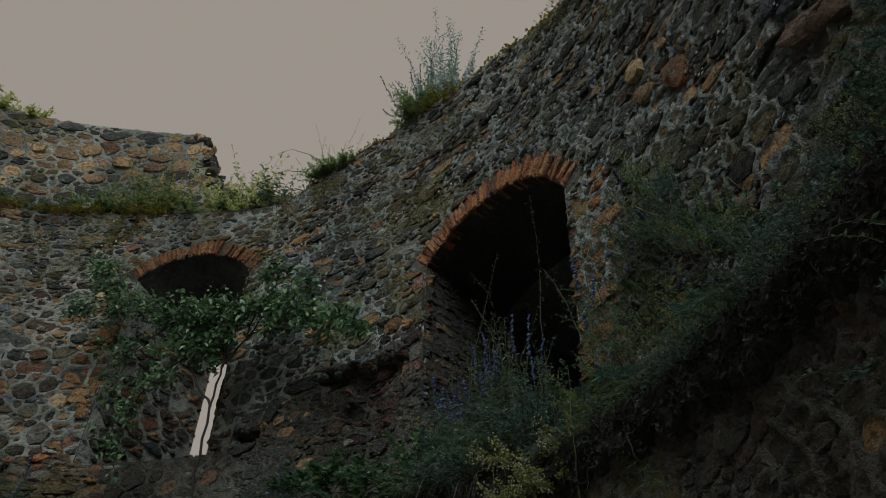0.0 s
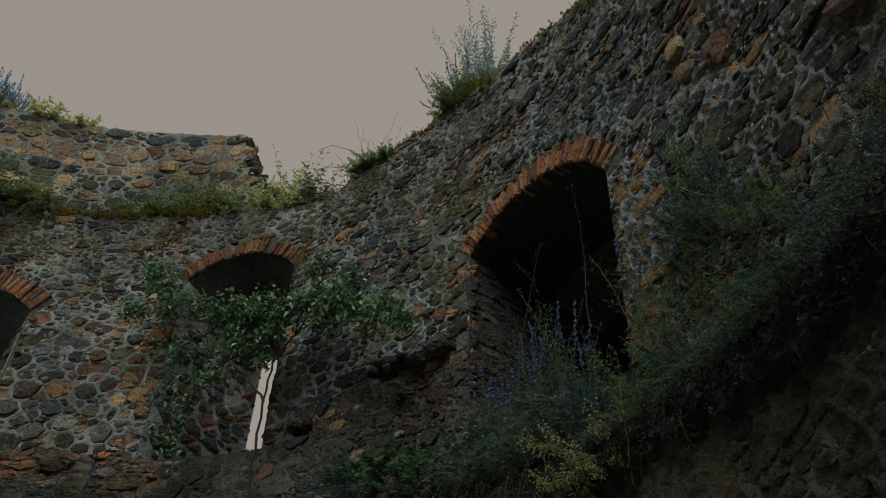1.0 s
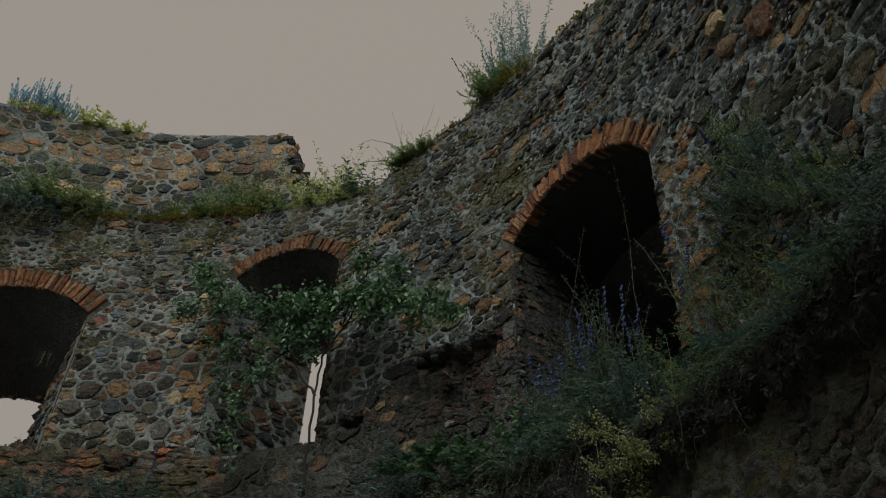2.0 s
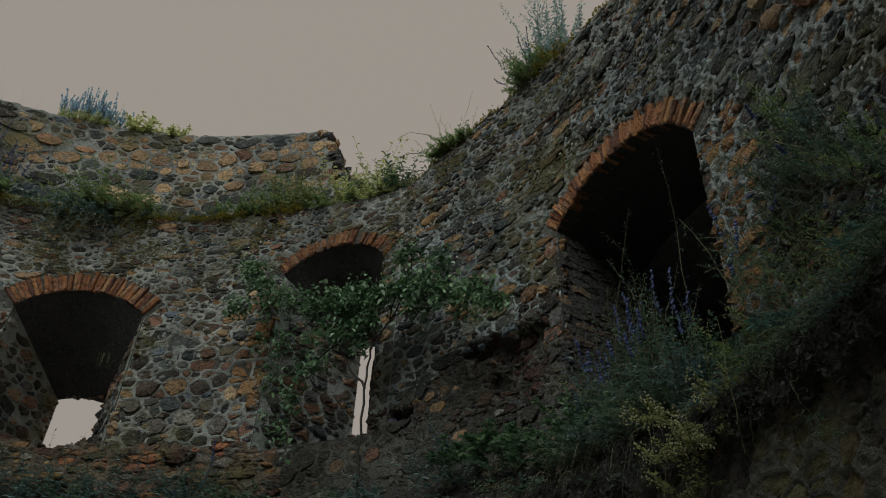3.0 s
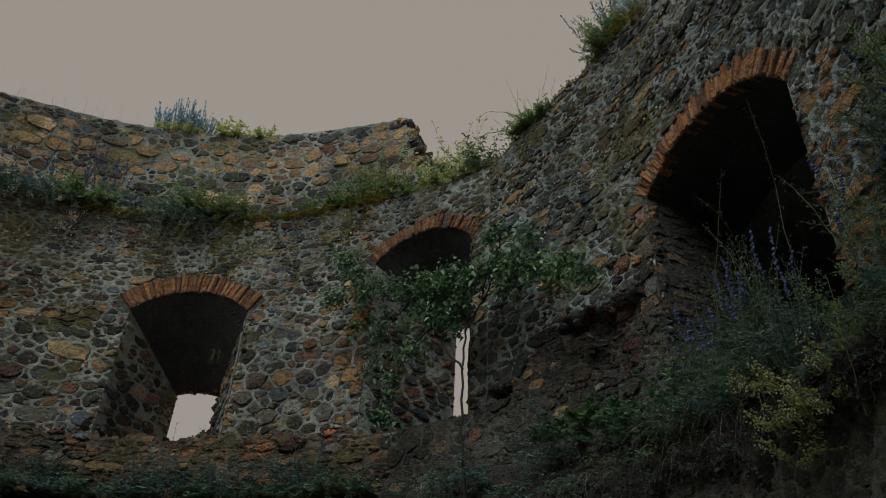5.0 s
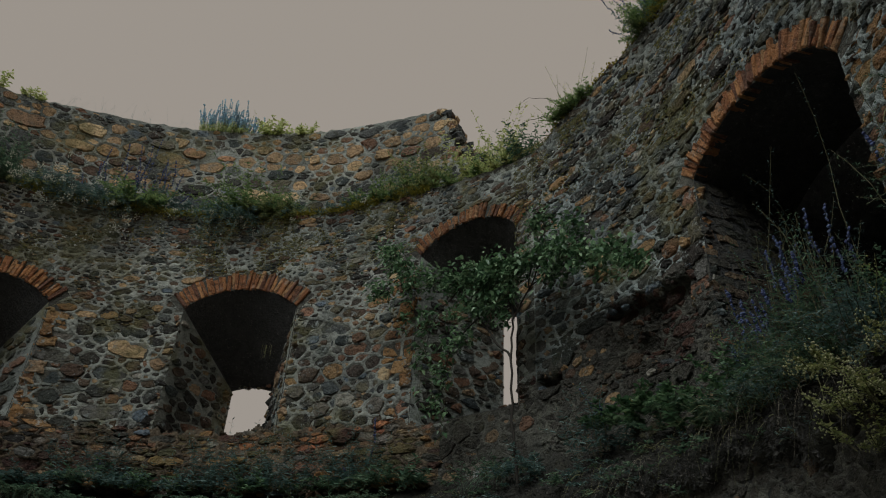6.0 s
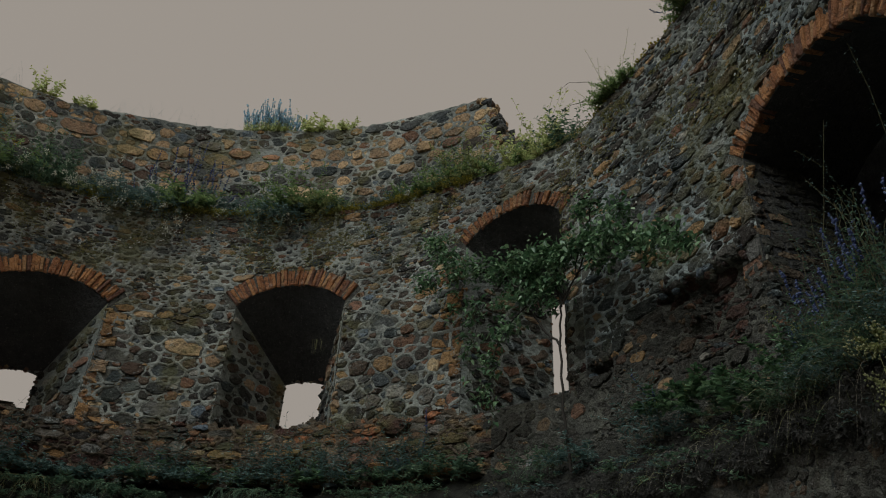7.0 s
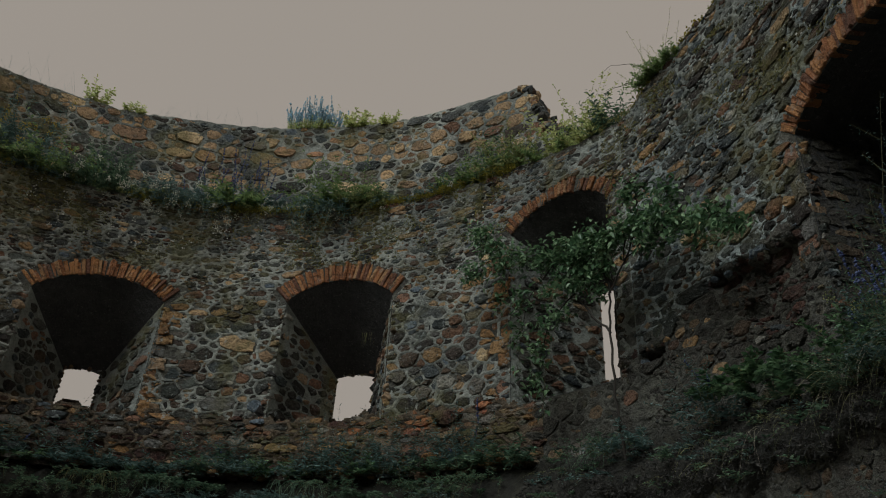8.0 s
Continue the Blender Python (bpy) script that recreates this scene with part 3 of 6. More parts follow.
for o in OPENINGS:
    l, c, r = [(p[0] * ARC, p[1]) for p in (o["l"], o["c"], o["r"])]
    o["x"], o["y"], o["rad"] = circle3(l, c, r)
    o["a0"] = math.atan2(l[1] - o["y"], l[0] - o["x"])
    o["a1"] = math.atan2(r[1] - o["y"], r[0] - o["x"])
    o["u0"], o["u1"] = l[0], r[0]


def arch_points(o, n=30):
    return [(o["x"] + o["rad"] * math.cos(o["a0"] + (o["a1"] - o["a0"]) * i / n),
             o["y"] + o["rad"] * math.sin(o["a0"] + (o["a1"] - o["a0"]) * i / n)) for i in range(n + 1)]


def in_opening(u, v, ring=True, margin=0.0):
    for o in OPENINGS:
        b = (o["brick"] if ring else 0) + margin
        spring = o["l"][1] + (o["r"][1] - o["l"][1]) * max(0.0, min(1.0, (u - o["u0"]) / (o["u1"] - o["u0"])))
        if o["u0"] - margin < u < o["u1"] + margin and o["sill"] < v < spring:
            return True
        ang = math.atan2(v - o["y"], u - o["x"])
        if math.hypot(u - o["x"], v - o["y"]) < o["rad"] + b and v > min(o["l"][1], o["r"][1]) - 0.03 \
                and o["a1"] - 0.06 < ang < o["a0"] + 0.06:
            return True
    return False


BOULDER = (44.0, 4.72, 0.19)          # angle, height, radius of a round dark stone
# where the facing has fallen away: a broad shallow patch beside the tall arch, and a narrow cleft
CAVITY = [(49.2, 4.90), (50.4, 5.0), (52.0, 4.93), (53.4, 5.0), (55.0, 4.88), (56.6, 4.95), (58.0, 4.9), (59.6, 4.98), (60.2, 4.8), (59.4, 4.62), (60.0, 4.42),
          (58.9, 4.22), (57.2, 4.12), (55.4, 4.16), (53.6, 4.3), (52.6, 4.42), (53.4, 4.58), (52.2, 4.72), (50.6, 4.70)]
CLEFT = [(38.6, 4.44), (39.6, 4.52), (41.0, 4.56), (42.4, 4.52), (43.8, 4.55), (43.9, 4.42), (42.6, 4.36), (40.8, 4.39), (39.2, 4.35)]
PUTLOG = [(39.9, 6.36), (41.2, 6.36), (41.3, 6.58), (40.6, 6.64), (39.9, 6.55)]


# single stones that stand out in the near wall: angle, height, half length, half height, slope
SINGLES = {
    "pink": (99.4, 4.46, 0.28, 0.10, -0.55), "blue_large": (97.3, 4.9, 0.13, 0.07, -0.3), "blue_small": (98.5, 4.71, 0.13, 0.05, -0.2),
    "tan_high": (86.7, 5.81, 0.12, 0.11, -0.2), "tan_low": (87.2, 5.51, 0.14, 0.09, -0.3), "brown": (90.2, 5.33, 0.13, 0.17, -0.2), "tan_flat": (89.4, 5.75, 0.11, 0.05, -0.5),
}


def near_single(th, v, grow=1.0):
    """Which of the single stones covers a place of the near wall."""
    for key, (a, z, hw, hh, slope) in SINGLES.items():
        du = (th - a) * ARC
        if abs(du / (hw * grow)) ** 3 + abs((v - z - slope * du) / (hh * grow)) ** 3 < 1:
            return key
    return None


def inside(poly, u, v):
    hit = False
    for (a, b), (c, d) in zip(poly, poly[1:] + poly[:1]):
        if (b > v) != (d > v) and u < (c - a) * (v - b) / (d - b) + a:
            hit = not hit
    return hit


def dent(th, z):
    """How deep the face lies back where the facing has fallen away."""
    for poly, depth in ((CAVITY, 0.13), (CLEFT, 0.17)):
        if inside(poly, th, z):
            best = 1.0
            for (a, b), (c, d) in zip(poly, poly[1:] + poly[:1]):
                ex, ey, px, py = (c - a) * ARC, d - b, (th - a) * ARC, z - b
                t = max(0.0, min(1.0, (px * ex + py * ey) / (ex * ex + ey * ey)))
                best = min(best, math.hypot(px - t * ex, py - t * ey))
            return depth * min(1.0, best / 0.07)
    return 0.0


# ---- walls ----
rng = random.Random(7)


def smooth_steps(rows):
    def f(th):
        if th <= rows[0][0]:
            return rows[0][1]
        for (a, x), (b, y) in zip(rows, rows[1:]):
            if th <= b:
                return x + (y - x) * (th - a) / (b - a)
        return rows[-1][1]
    return f


wall_top_line = smooth_steps([(-180, 7.8), (26, 7.8), (34, 7.68), (41, 7.6), (45, 7.85), (50, 8.02), (60, 8.16), (70, 8.06), (80, 7.7), (95, 7.8), (180, 7.8)])


def wall_top(th):
    return wall_top_line(th) + 0.05 * noise.noise((th * 0.9, 3, 1)) + 0.03 * noise.noise((th * 3.1, 7, 1))


def cutter(o):
    """The hollow of an opening, from inside the room to beyond the outer face."""
    inner = [(u / ARC, v) for u, v in [(o["u0"], o["sill"]), *arch_points(o), (o["u1"], o["sill"])]]
    n = len(inner)
    if o["out"]:
        a, b, z0, z1 = o["out"]
        outer = [(a, z0)] + [(a + (b - a) * i / (n - 3), z1 + 0.05 * math.sin(math.pi * i / (n - 3))) for i in range(n - 2)] + [(b, z0)]
    else:
        outer = inner
    rows = []
    for k in (-0.25, 0.0, 1.0, 1.3):
        r = R_IN + (R_OUT - R_IN) * k
        t = max(0.0, min(1.0, k))
        rows.append([at(p[0] + (q[0] - p[0]) * t, r, p[1] + (q[1] - p[1]) * t) for p, q in zip(inner, outer)])
    verts = [v for row in rows for v in row]
    faces = [tuple(range(n))[::-1], tuple(range(3 * n, 4 * n))]
    for s in range(3):
        for i in range(n):
            j = (i + 1) % n
            faces.append((s * n + i, s * n + j, (s + 1) * n + j, (s + 1) * n + i))
    return verts, faces


def carve(verts, faces, cutters, name, mats):
    """A solid with hollows cut through it."""
    me = mesh_of(name, verts, faces, mats[0], False)
    ob = new(name, me)
    for m in mats[1:]:
        me.materials.append(m)
    tools = []
    for cv, cf in cutters:
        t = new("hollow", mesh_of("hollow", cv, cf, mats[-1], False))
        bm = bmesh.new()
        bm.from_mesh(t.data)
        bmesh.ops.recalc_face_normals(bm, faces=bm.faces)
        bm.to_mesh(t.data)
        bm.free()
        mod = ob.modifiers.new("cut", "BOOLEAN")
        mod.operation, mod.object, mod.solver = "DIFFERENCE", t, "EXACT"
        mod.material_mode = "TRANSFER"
        tools.append(t)
    bm = bmesh.new()
    bm.from_mesh(me)
    bmesh.ops.recalc_face_normals(bm, faces=bm.faces)
    bm.to_mesh(me)
    bm.free()
    done = bpy.data.meshes.new_from_object(ob.evaluated_get(bpy.context.evaluated_depsgraph_get()))
    ob.modifiers.clear()
    ob.data = done
    for t in tools:
        bpy.data.objects.remove(t)
    done.name = name
    return ob


def hollow_cutter(poly, depth, wider=1.0, taper=0.75):
    n = len(poly)
    mid = (sum(p[0] for p in poly) / n, sum(p[1] for p in poly) / n)
    grown = [(mid[0] + (th - mid[0]) * wider, mid[1] + (z - mid[1]) * wider) for th, z in poly]
    verts = [at(th, R_IN - 0.25, z) for th, z in grown] + [at(mid[0] + (th - mid[0]) * taper, R_IN + depth, mid[1] + (z - mid[1]) * taper) for th, z in grown]
    return verts, [tuple(range(n))[::-1], tuple(range(n, 2 * n))] + [(i, (i + 1) % n, n + (i + 1) % n, n + i) for i in range(n)]


v, f = ring_solid(-180, 180, 1.5, R_IN, R_OUT, lambda th: Z_LOW - 0.3, wall_top, closed=True)
wall_main = carve(v, f, [cutter(o) for o in OPENINGS] + [hollow_cutter(CAVITY, 0.2, 1.1, 1.0), hollow_cutter(CLEFT, 0.24, 1.12, 1.0), hollow_cutter(PUTLOG, 0.5)], "wall_main", [M_DARKMORTAR, M_MASONRY])
tagged(wall_main, "round ruined tower wall of brown rubble stone with brick-arched openings", "wall", kind="structure")

# lowest wall, its dark colour standing in for deep shade
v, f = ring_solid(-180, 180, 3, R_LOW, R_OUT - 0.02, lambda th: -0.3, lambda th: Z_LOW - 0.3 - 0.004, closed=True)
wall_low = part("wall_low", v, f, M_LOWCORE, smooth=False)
tagged(wall_low, "lowest-storey rubble wall below a ledge, darkened in colour for shade", "wall", kind="structure")


parapet_line = smooth_steps([(-180, 9.7), (-52, 9.78), (-39, 9.83), (-28, 9.97), (-9, 10.05), (14, Z_PAR + 0.05), (20, Z_PAR), (23.2, Z_PAR - 0.1), (23.7, 9.62), (25.2, 9.3), (25.8, 8.95), (28.0, 8.75), (28.6, 8.35), (31.0, 8.15), (31.6, 7.7)])


def parapet_top(th):
    return parapet_line(th) + 0.045 * noise.noise((th * 1.3, 0, 5)) + 0.035 * noise.noise((th * 4, 0, 5))


v, f = ring_solid(-150, 31.5, 0.8, R_PAR, R_OUT, lambda th: Z_LEDGE - 0.15, parapet_top)
wall_parapet = part("wall_parapet", v, f, M_OLDMORTAR, smooth=False)
tagged(wall_parapet, "set-back parapet of ochre and grey stone with a broken end", "wall", kind="structure")

frames = []
for name, label, o in zip(("window_1", "window_2", "window_3", "doorway_1"),
                          ("splayed window embrasure under a segmental brick arch", "splayed window embrasure with hanging dry roots under a brick arch",
                           "narrow slit window under a brick arch behind a small tree", "tall dark doorway under a wide brick arch"), OPENINGS):
    e = tagged(new(name), label, "window" if "window" in name else "doorway", kind="structure")
    e.location = at((o["l"][0] + o["r"][0]) / 2, R_IN, o["sill"])
    frames.append(e)


# ground inside and out, unseen; pale so that it bounces light into the shadows
gv, gf = [], []
for i, r in enumerate((0.0, 3.0, 6.2, 9.0, 30.0, 200.0, 3000.0)):
    for k in range(48):
        z = -0.02 if r < 8 else -4.0 if r > 20 else -0.6
        gv.append(at(k * 7.5, r + 0.001, z + (0.12 * noise.noise((r, k * 0.7, 2)) if 0 < r < 8 else 0)))
for i in range(6):
    for k in range(48):
        j = (k + 1) % 48
        gf.append((i * 48 + k, i * 48 + j, (i + 1) * 48 + j, (i + 1) * 48 + k))
ground = part("ground", gv, gf, M_BOUNCE)
tagged(ground, "unseen ground made pale to bounce light up the walls", "ground", kind="structure")

# dark passage behind the tall arch: a closed vaulted chamber added outside to keep it dark
o = OPENINGS[3]
prof = [(u / ARC, v) for u, v in [(o["u0"], o["sill"]), *arch_points(o, 8), (o["u1"], o["sill"])]]
pv = []
for r, grow in ((R_OUT - 0.01, 0.0), (12.0, 0.0), (12.4, 0.3), (R_OUT - 0.01, 0.3)):
    for th, z in prof:
        mid = (o["u0"] + o["u1"]) / 2 / ARC
        side = (th - mid) / 9.0
        pv.append(at(th + side * grow * 4, r, z + (grow if z > 4 else -grow)))
n = len(prof)
pf = []
for s in range(3):
    for i in range(n):
        j = (i + 1) % n
        pf.append((s * n + i, (s + 1) * n + i, (s + 1) * n + j, s * n + j))
pf.append(tuple(range(n, 2 * n)))
passage = part("wall_passage", pv, pf, M_PASSAGE, smooth=False)
tagged(passage, "unlit vaulted stone passage behind the tall arch", "passage", kind="structure")

# ---- stones and bricks of the walls ----


def arch_bricks(o, parent, rng):
    """One ring of bricks set on edge over an opening, each a piece of its own."""
    n = o["n"]
    for i in range(n):
        a = o["a0"] + (o["a1"] - o["a0"]) * (i + 0.5) / n
        w = o["rad"] * abs(o["a1"] - o["a0"]) / n * rng.uniform(0.86, 0.97)
        ln = o["brick"] * rng.uniform(0.74, 1.06)
        out, tilt = rng.choice((0.004, 0.012, 0.018, 0.022, 0.028, 0.034)), rng.uniform(-0.08, 0.08)
        low = rng.uniform(-0.010, 0.014)
        ca, sa = math.cos(a + tilt), math.sin(a + tilt)
        cx, cy = o["x"] + o["rad"] * math.cos(a), o["y"] + o["rad"] * math.sin(a)
        e = 0.008
        verts = []
        for h, sx in ((-0.12, 0.0), (out - e, 0.0), (out, e)):
            for s, t in ((-w / 2 + sx, low + sx), (w / 2 - sx, low + sx), (w / 2 - sx + 0.004, ln - sx), (-w / 2 + sx - 0.004, ln - sx)):
                u, v = cx + ca * t + sa * s, cy + sa * t - ca * s
                j = rng.uniform(-0.012, 0.012)
                verts.append(Vector(at(u / ARC, R_IN - h - j, v + j)))
        c = Vector(at(cx / ARC, R_IN, cy))
        faces = []
        for b in (0, 4):
            for k in range(4):
                m = (k + 1) % 4
                faces.append((b + k, b + m, b + 4 + m, b + 4 + k))
        faces.append((8, 9, 10, 11))
        ob = part("brick", [p - c for p in verts], faces, M_DUSTBRICK if o is OPENINGS[2] else M_BRICK, parent, smooth=False)
        ob.location = c


def quoin_blocks(th, side, z0, z1, rng):
    """A stack of squared blocks up one jamb: outlines as (u, v, corners)."""
    out, z, wide = [], z0, True
    while z < z1 - 0.12:
        h = rng.uniform(0.13, 0.24)
        w = rng.uniform(0.22, 0.32) if wide else rng.uniform(0.14, 0.2)
        a, c = sorted((th * ARC + side * 0.012, th * ARC + side * w))
        j = lambda: rng.uniform(-0.014, 0.014)
        out.append(((a + c) / 2, z + h / 2, [(a, z + j()), (c + j(), z + j()), (c + j(), z + h * 0.6), (c + j(), z + h + j()), (a, z + h + j())]))
        z += h
        wide = not wide
    return out


QUOINS = quoin_blocks(-24.3, 1, 4.25, 5.95, rng) + quoin_blocks(24.2, -1, 4.35, 6.5, rng) + quoin_blocks(61.6, -1, 4.6, 5.7, rng)


def in_quoin(u, v):
    return any(abs(u - a) < 0.3 and min(p[0] for p in c) < u < max(p[0] for p in c) and min(p[1] for p in c) < v < max(p[1] for p in c) for a, b, c in QUOINS)


def main_keepout(u, v):
    th = u / ARC
    if th > 84 and 4.0 < v < 6.1 and near_single(th, v, 1.08):
        return True
    return in_quoin(u, v) or in_opening(u, v) or v > wall_top(th) - 0.02 or inside(PUTLOG, th, v) \
        or math.hypot((th - BOULDER[0]) * ARC, v - BOULDER[1]) < BOULDER[2] + 0.02


# shade painted on the lower wall: stones and mortar darker below this line
shade_line = smooth_steps([(26, 3.9), (30, 4.35), (38, 4.45), (46, 4.7), (49.5, 4.98), (60, 5.0), (61.8, 4.9)])


def main_material(u, v, rng):
    th = u / ARC
    p = rng.random()
    quoin = (-24.4 < th < -21.6 and v < 6.1) or (20.5 < th < 24.2 and v < 6.4) or (57.5 < th < 61.6 and v < 6.0 and p < 0.35) or (78.0 < th < 82.5 and v < 5.4)
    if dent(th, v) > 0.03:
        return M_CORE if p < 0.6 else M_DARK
    # most stones under the line darkened for the shade
    if 26 < th < 61.7 and v < shade_line(th) and p < 0.8:
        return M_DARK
    if quoin and p < 0.6:
        return M_OCHRE
    if 86.5 < th < 91.5 and 5.0 < v < 6.0 and p < 0.4:
        return M_BLOCK
    if th > 40.5:
        return M_COOL if p < (0.74 if th > 72 else 0.42) else M_RUBBLE if p < 0.93 else M_PALE
    if v > 6.75:
        return M_COOL if p < 0.3 else M_RUBBLE if p < 0.8 else M_PALE if p < 0.92 else M_RED
    if p < 0.70:
        return M_RUBBLE
    return M_COOL if p < 0.80 else M_PALE if p < 0.92 else M_RED


TH0, TH1 = -66.0, 114.0
SEAM = 40.5
NEAR = lambda u, v: 41 < u / ARC < 58 and 5.5 < v < 7.9
MIXED = ((0.15, 26), (0.115, 60), (0.085, 130), (0.062, 280), (0.042, 520))
FAR_SCALE = lambda u, v: 1.0 if v < 5.5 else 1.0 - 0.32 * min(1.0, (v - 5.5) / 0.9)
NEAR_SCALE = lambda u, v: 0.78 if u / ARC > 90 else 0.78 if u / ARC > 80 or v < 5.2 else 0.72
FAR_FLAT = stretch([(3.5, 1.35), (5.4, 1.4), (6.3, 1.7), (6.9, 1.95), (8.6, 1.95)])
NEAR_FLAT = stretch([(1.4, 1.4), (5.4, 1.5), (6.5, 1.75), (8.8, 1.8)])
LOW_FLAT = stretch([(3.0, 2.2), (5.0, 2.2)])
PAR_FLAT = stretch([(7.2, 1.45), (9.1, 1.45), (9.3, 1.2), (9.65, 1.25), (9.8, 1.7), (10.6, 1.7)])
lay_stones(QUOINS, on_wall(R_IN), lambda u, v, r: r.choice((M_RUBBLE, M_COOL, M_DARK, M_RED)) if u > 50 * ARC else M_OCHRE if r.random() < 0.7 else M_RED, wall_main, lambda u, v: True, rng, name="corner_block", joint=0.007, proud=0.026, squared=True)
# the far side: stones of mixed size, nearly flush in broad smeared joints
far_seeds, near_seeds, parapet_seeds = [], [], []
cells = packed_cells(TH0 * ARC, SEAM * ARC, 3.5, 8.0, MIXED, rng, FAR_FLAT, kept=far_seeds, keepout=lambda u, v: u > SEAM * ARC or (v < 4.2 and u < 26 * ARC) or main_keepout(u, v), scale=FAR_SCALE)
lay_stones(cells, on_wall(R_IN), main_material, wall_main, lambda u, v: False, rng, joint=0.007, proud=0.019, thick=(0.4, 2.2), keep=main_keepout, blocky=0.4)
lay_stones([c for c in chips(cells, rng, 0.75) if not main_keepout(c[0], c[1])], on_wall(R_IN), main_material, wall_main, lambda u, v: False, rng, joint=0.001, proud=0.018, keep=main_keepout)
# the near side: flatter stones, washed out
cells = packed_cells(SEAM * ARC, TH1 * ARC, 3.3, 8.25, MIXED, rng, NEAR_FLAT, kept=near_seeds, keepout=lambda u, v: u < SEAM * ARC or main_keepout(u, v), scale=NEAR_SCALE)
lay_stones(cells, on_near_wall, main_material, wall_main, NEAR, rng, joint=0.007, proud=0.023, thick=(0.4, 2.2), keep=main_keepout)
lay_stones([c for c in chips(cells, rng, 0.7) if not main_keepout(c[0], c[1])], on_near_wall, main_material, wall_main, lambda u, v: False, rng, joint=0.001, proud=0.022, keep=main_keepout)
PLAIN = lambda th, z: not (in_opening(th * ARC, z, False, 0.004) or in_opening(th * ARC, z, True, -0.02) or z > wall_top(th) - 0.04 or inside(PUTLOG, th, z))
# rain-washed, grey-black mortar high on the walls, sound mortar below
worn_face = lambda th, z: z > (7.7 - 0.7 * max(0.0, min(1.0, (th + 28) / 24)) if th < SEAM else 6.65 + 0.012 * (th - SEAM)) + 0.35 * noise.noise((th * 0.09, z * 0.8, 12)) + 0.2 * noise.noise((th * 0.5, z * 3, 12))
# mortar inside the painted shade, with an uneven edge
shaded = lambda th, z: th < 61.7 and z < shade_line(th) + 0.07 * noise.noise((th * 0.35, z * 1.5, 4)) + 0.06 * noise.noise((th * 1.3, z * 5, 4))
mortar_skin(TH0, SEAM, 3.5, 8.0, R_IN, 0.022, lambda th, z: (z > 4.1 or th > 26) and PLAIN(th, z), 0.014, M_MORTAR, wall_main, 0.003, far_seeds, FAR_FLAT, 0.032, 1.1, None, (M_OLDMORTAR, M_DARKMORTAR), lambda th, z: 2 if shaded(th, z) else int(worn_face(th, z)))
mortar_skin(SEAM, TH1, 3.5, 8.2, R_IN, 0.02, PLAIN, 0.017, M_COOLMORTAR, wall_main, 0.003, near_seeds, NEAR_FLAT, 0.032, 0.8, dent, (M_OLDMORTAR, M_DARKMORTAR), lambda th, z: 2 if shaded(th, z) else int(worn_face(th, z)))
for key, (a, z, hw, hh, slope) in SINGLES.items():
    ring = []
    for k in range(10):
        c, d = math.cos(k * math.pi / 5), math.sin(k * math.pi / 5)
        f = (abs(c) ** 3 + abs(d) ** 3) ** (-1 / 3) * rng.uniform(0.88, 1.04)
        ring.append((a * ARC + c * f * hw, z + d * f * hh + slope * c * f * hw))
    mat = {"pink": M_PINK, "blue_large": M_SLATE, "blue_small": M_SLATE, "brown": M_OCHRE}.get(key, M_BLOCK)
    lay_stones([(a * ARC, z, ring)], on_wall(R_IN - 0.018), lambda u, v, r: mat, wall_main, lambda u, v: True, rng, name="large_stone", joint=0.003, proud=0.026, blocky=1.0)
# one large round stone
disc = [(BOULDER[0] * ARC + BOULDER[2] * math.cos(k * math.pi / 7), BOULDER[1] + BOULDER[2] * 0.95 * math.sin(k * math.pi / 7)) for k in range(14)]
lay_stones([(BOULDER[0] * ARC, BOULDER[1], disc)], on_wall(R_IN), lambda u, v, r: M_COOL, wall_main, lambda u, v: True, rng, name="boulder", joint=0.004, proud=0.05, squared=True)


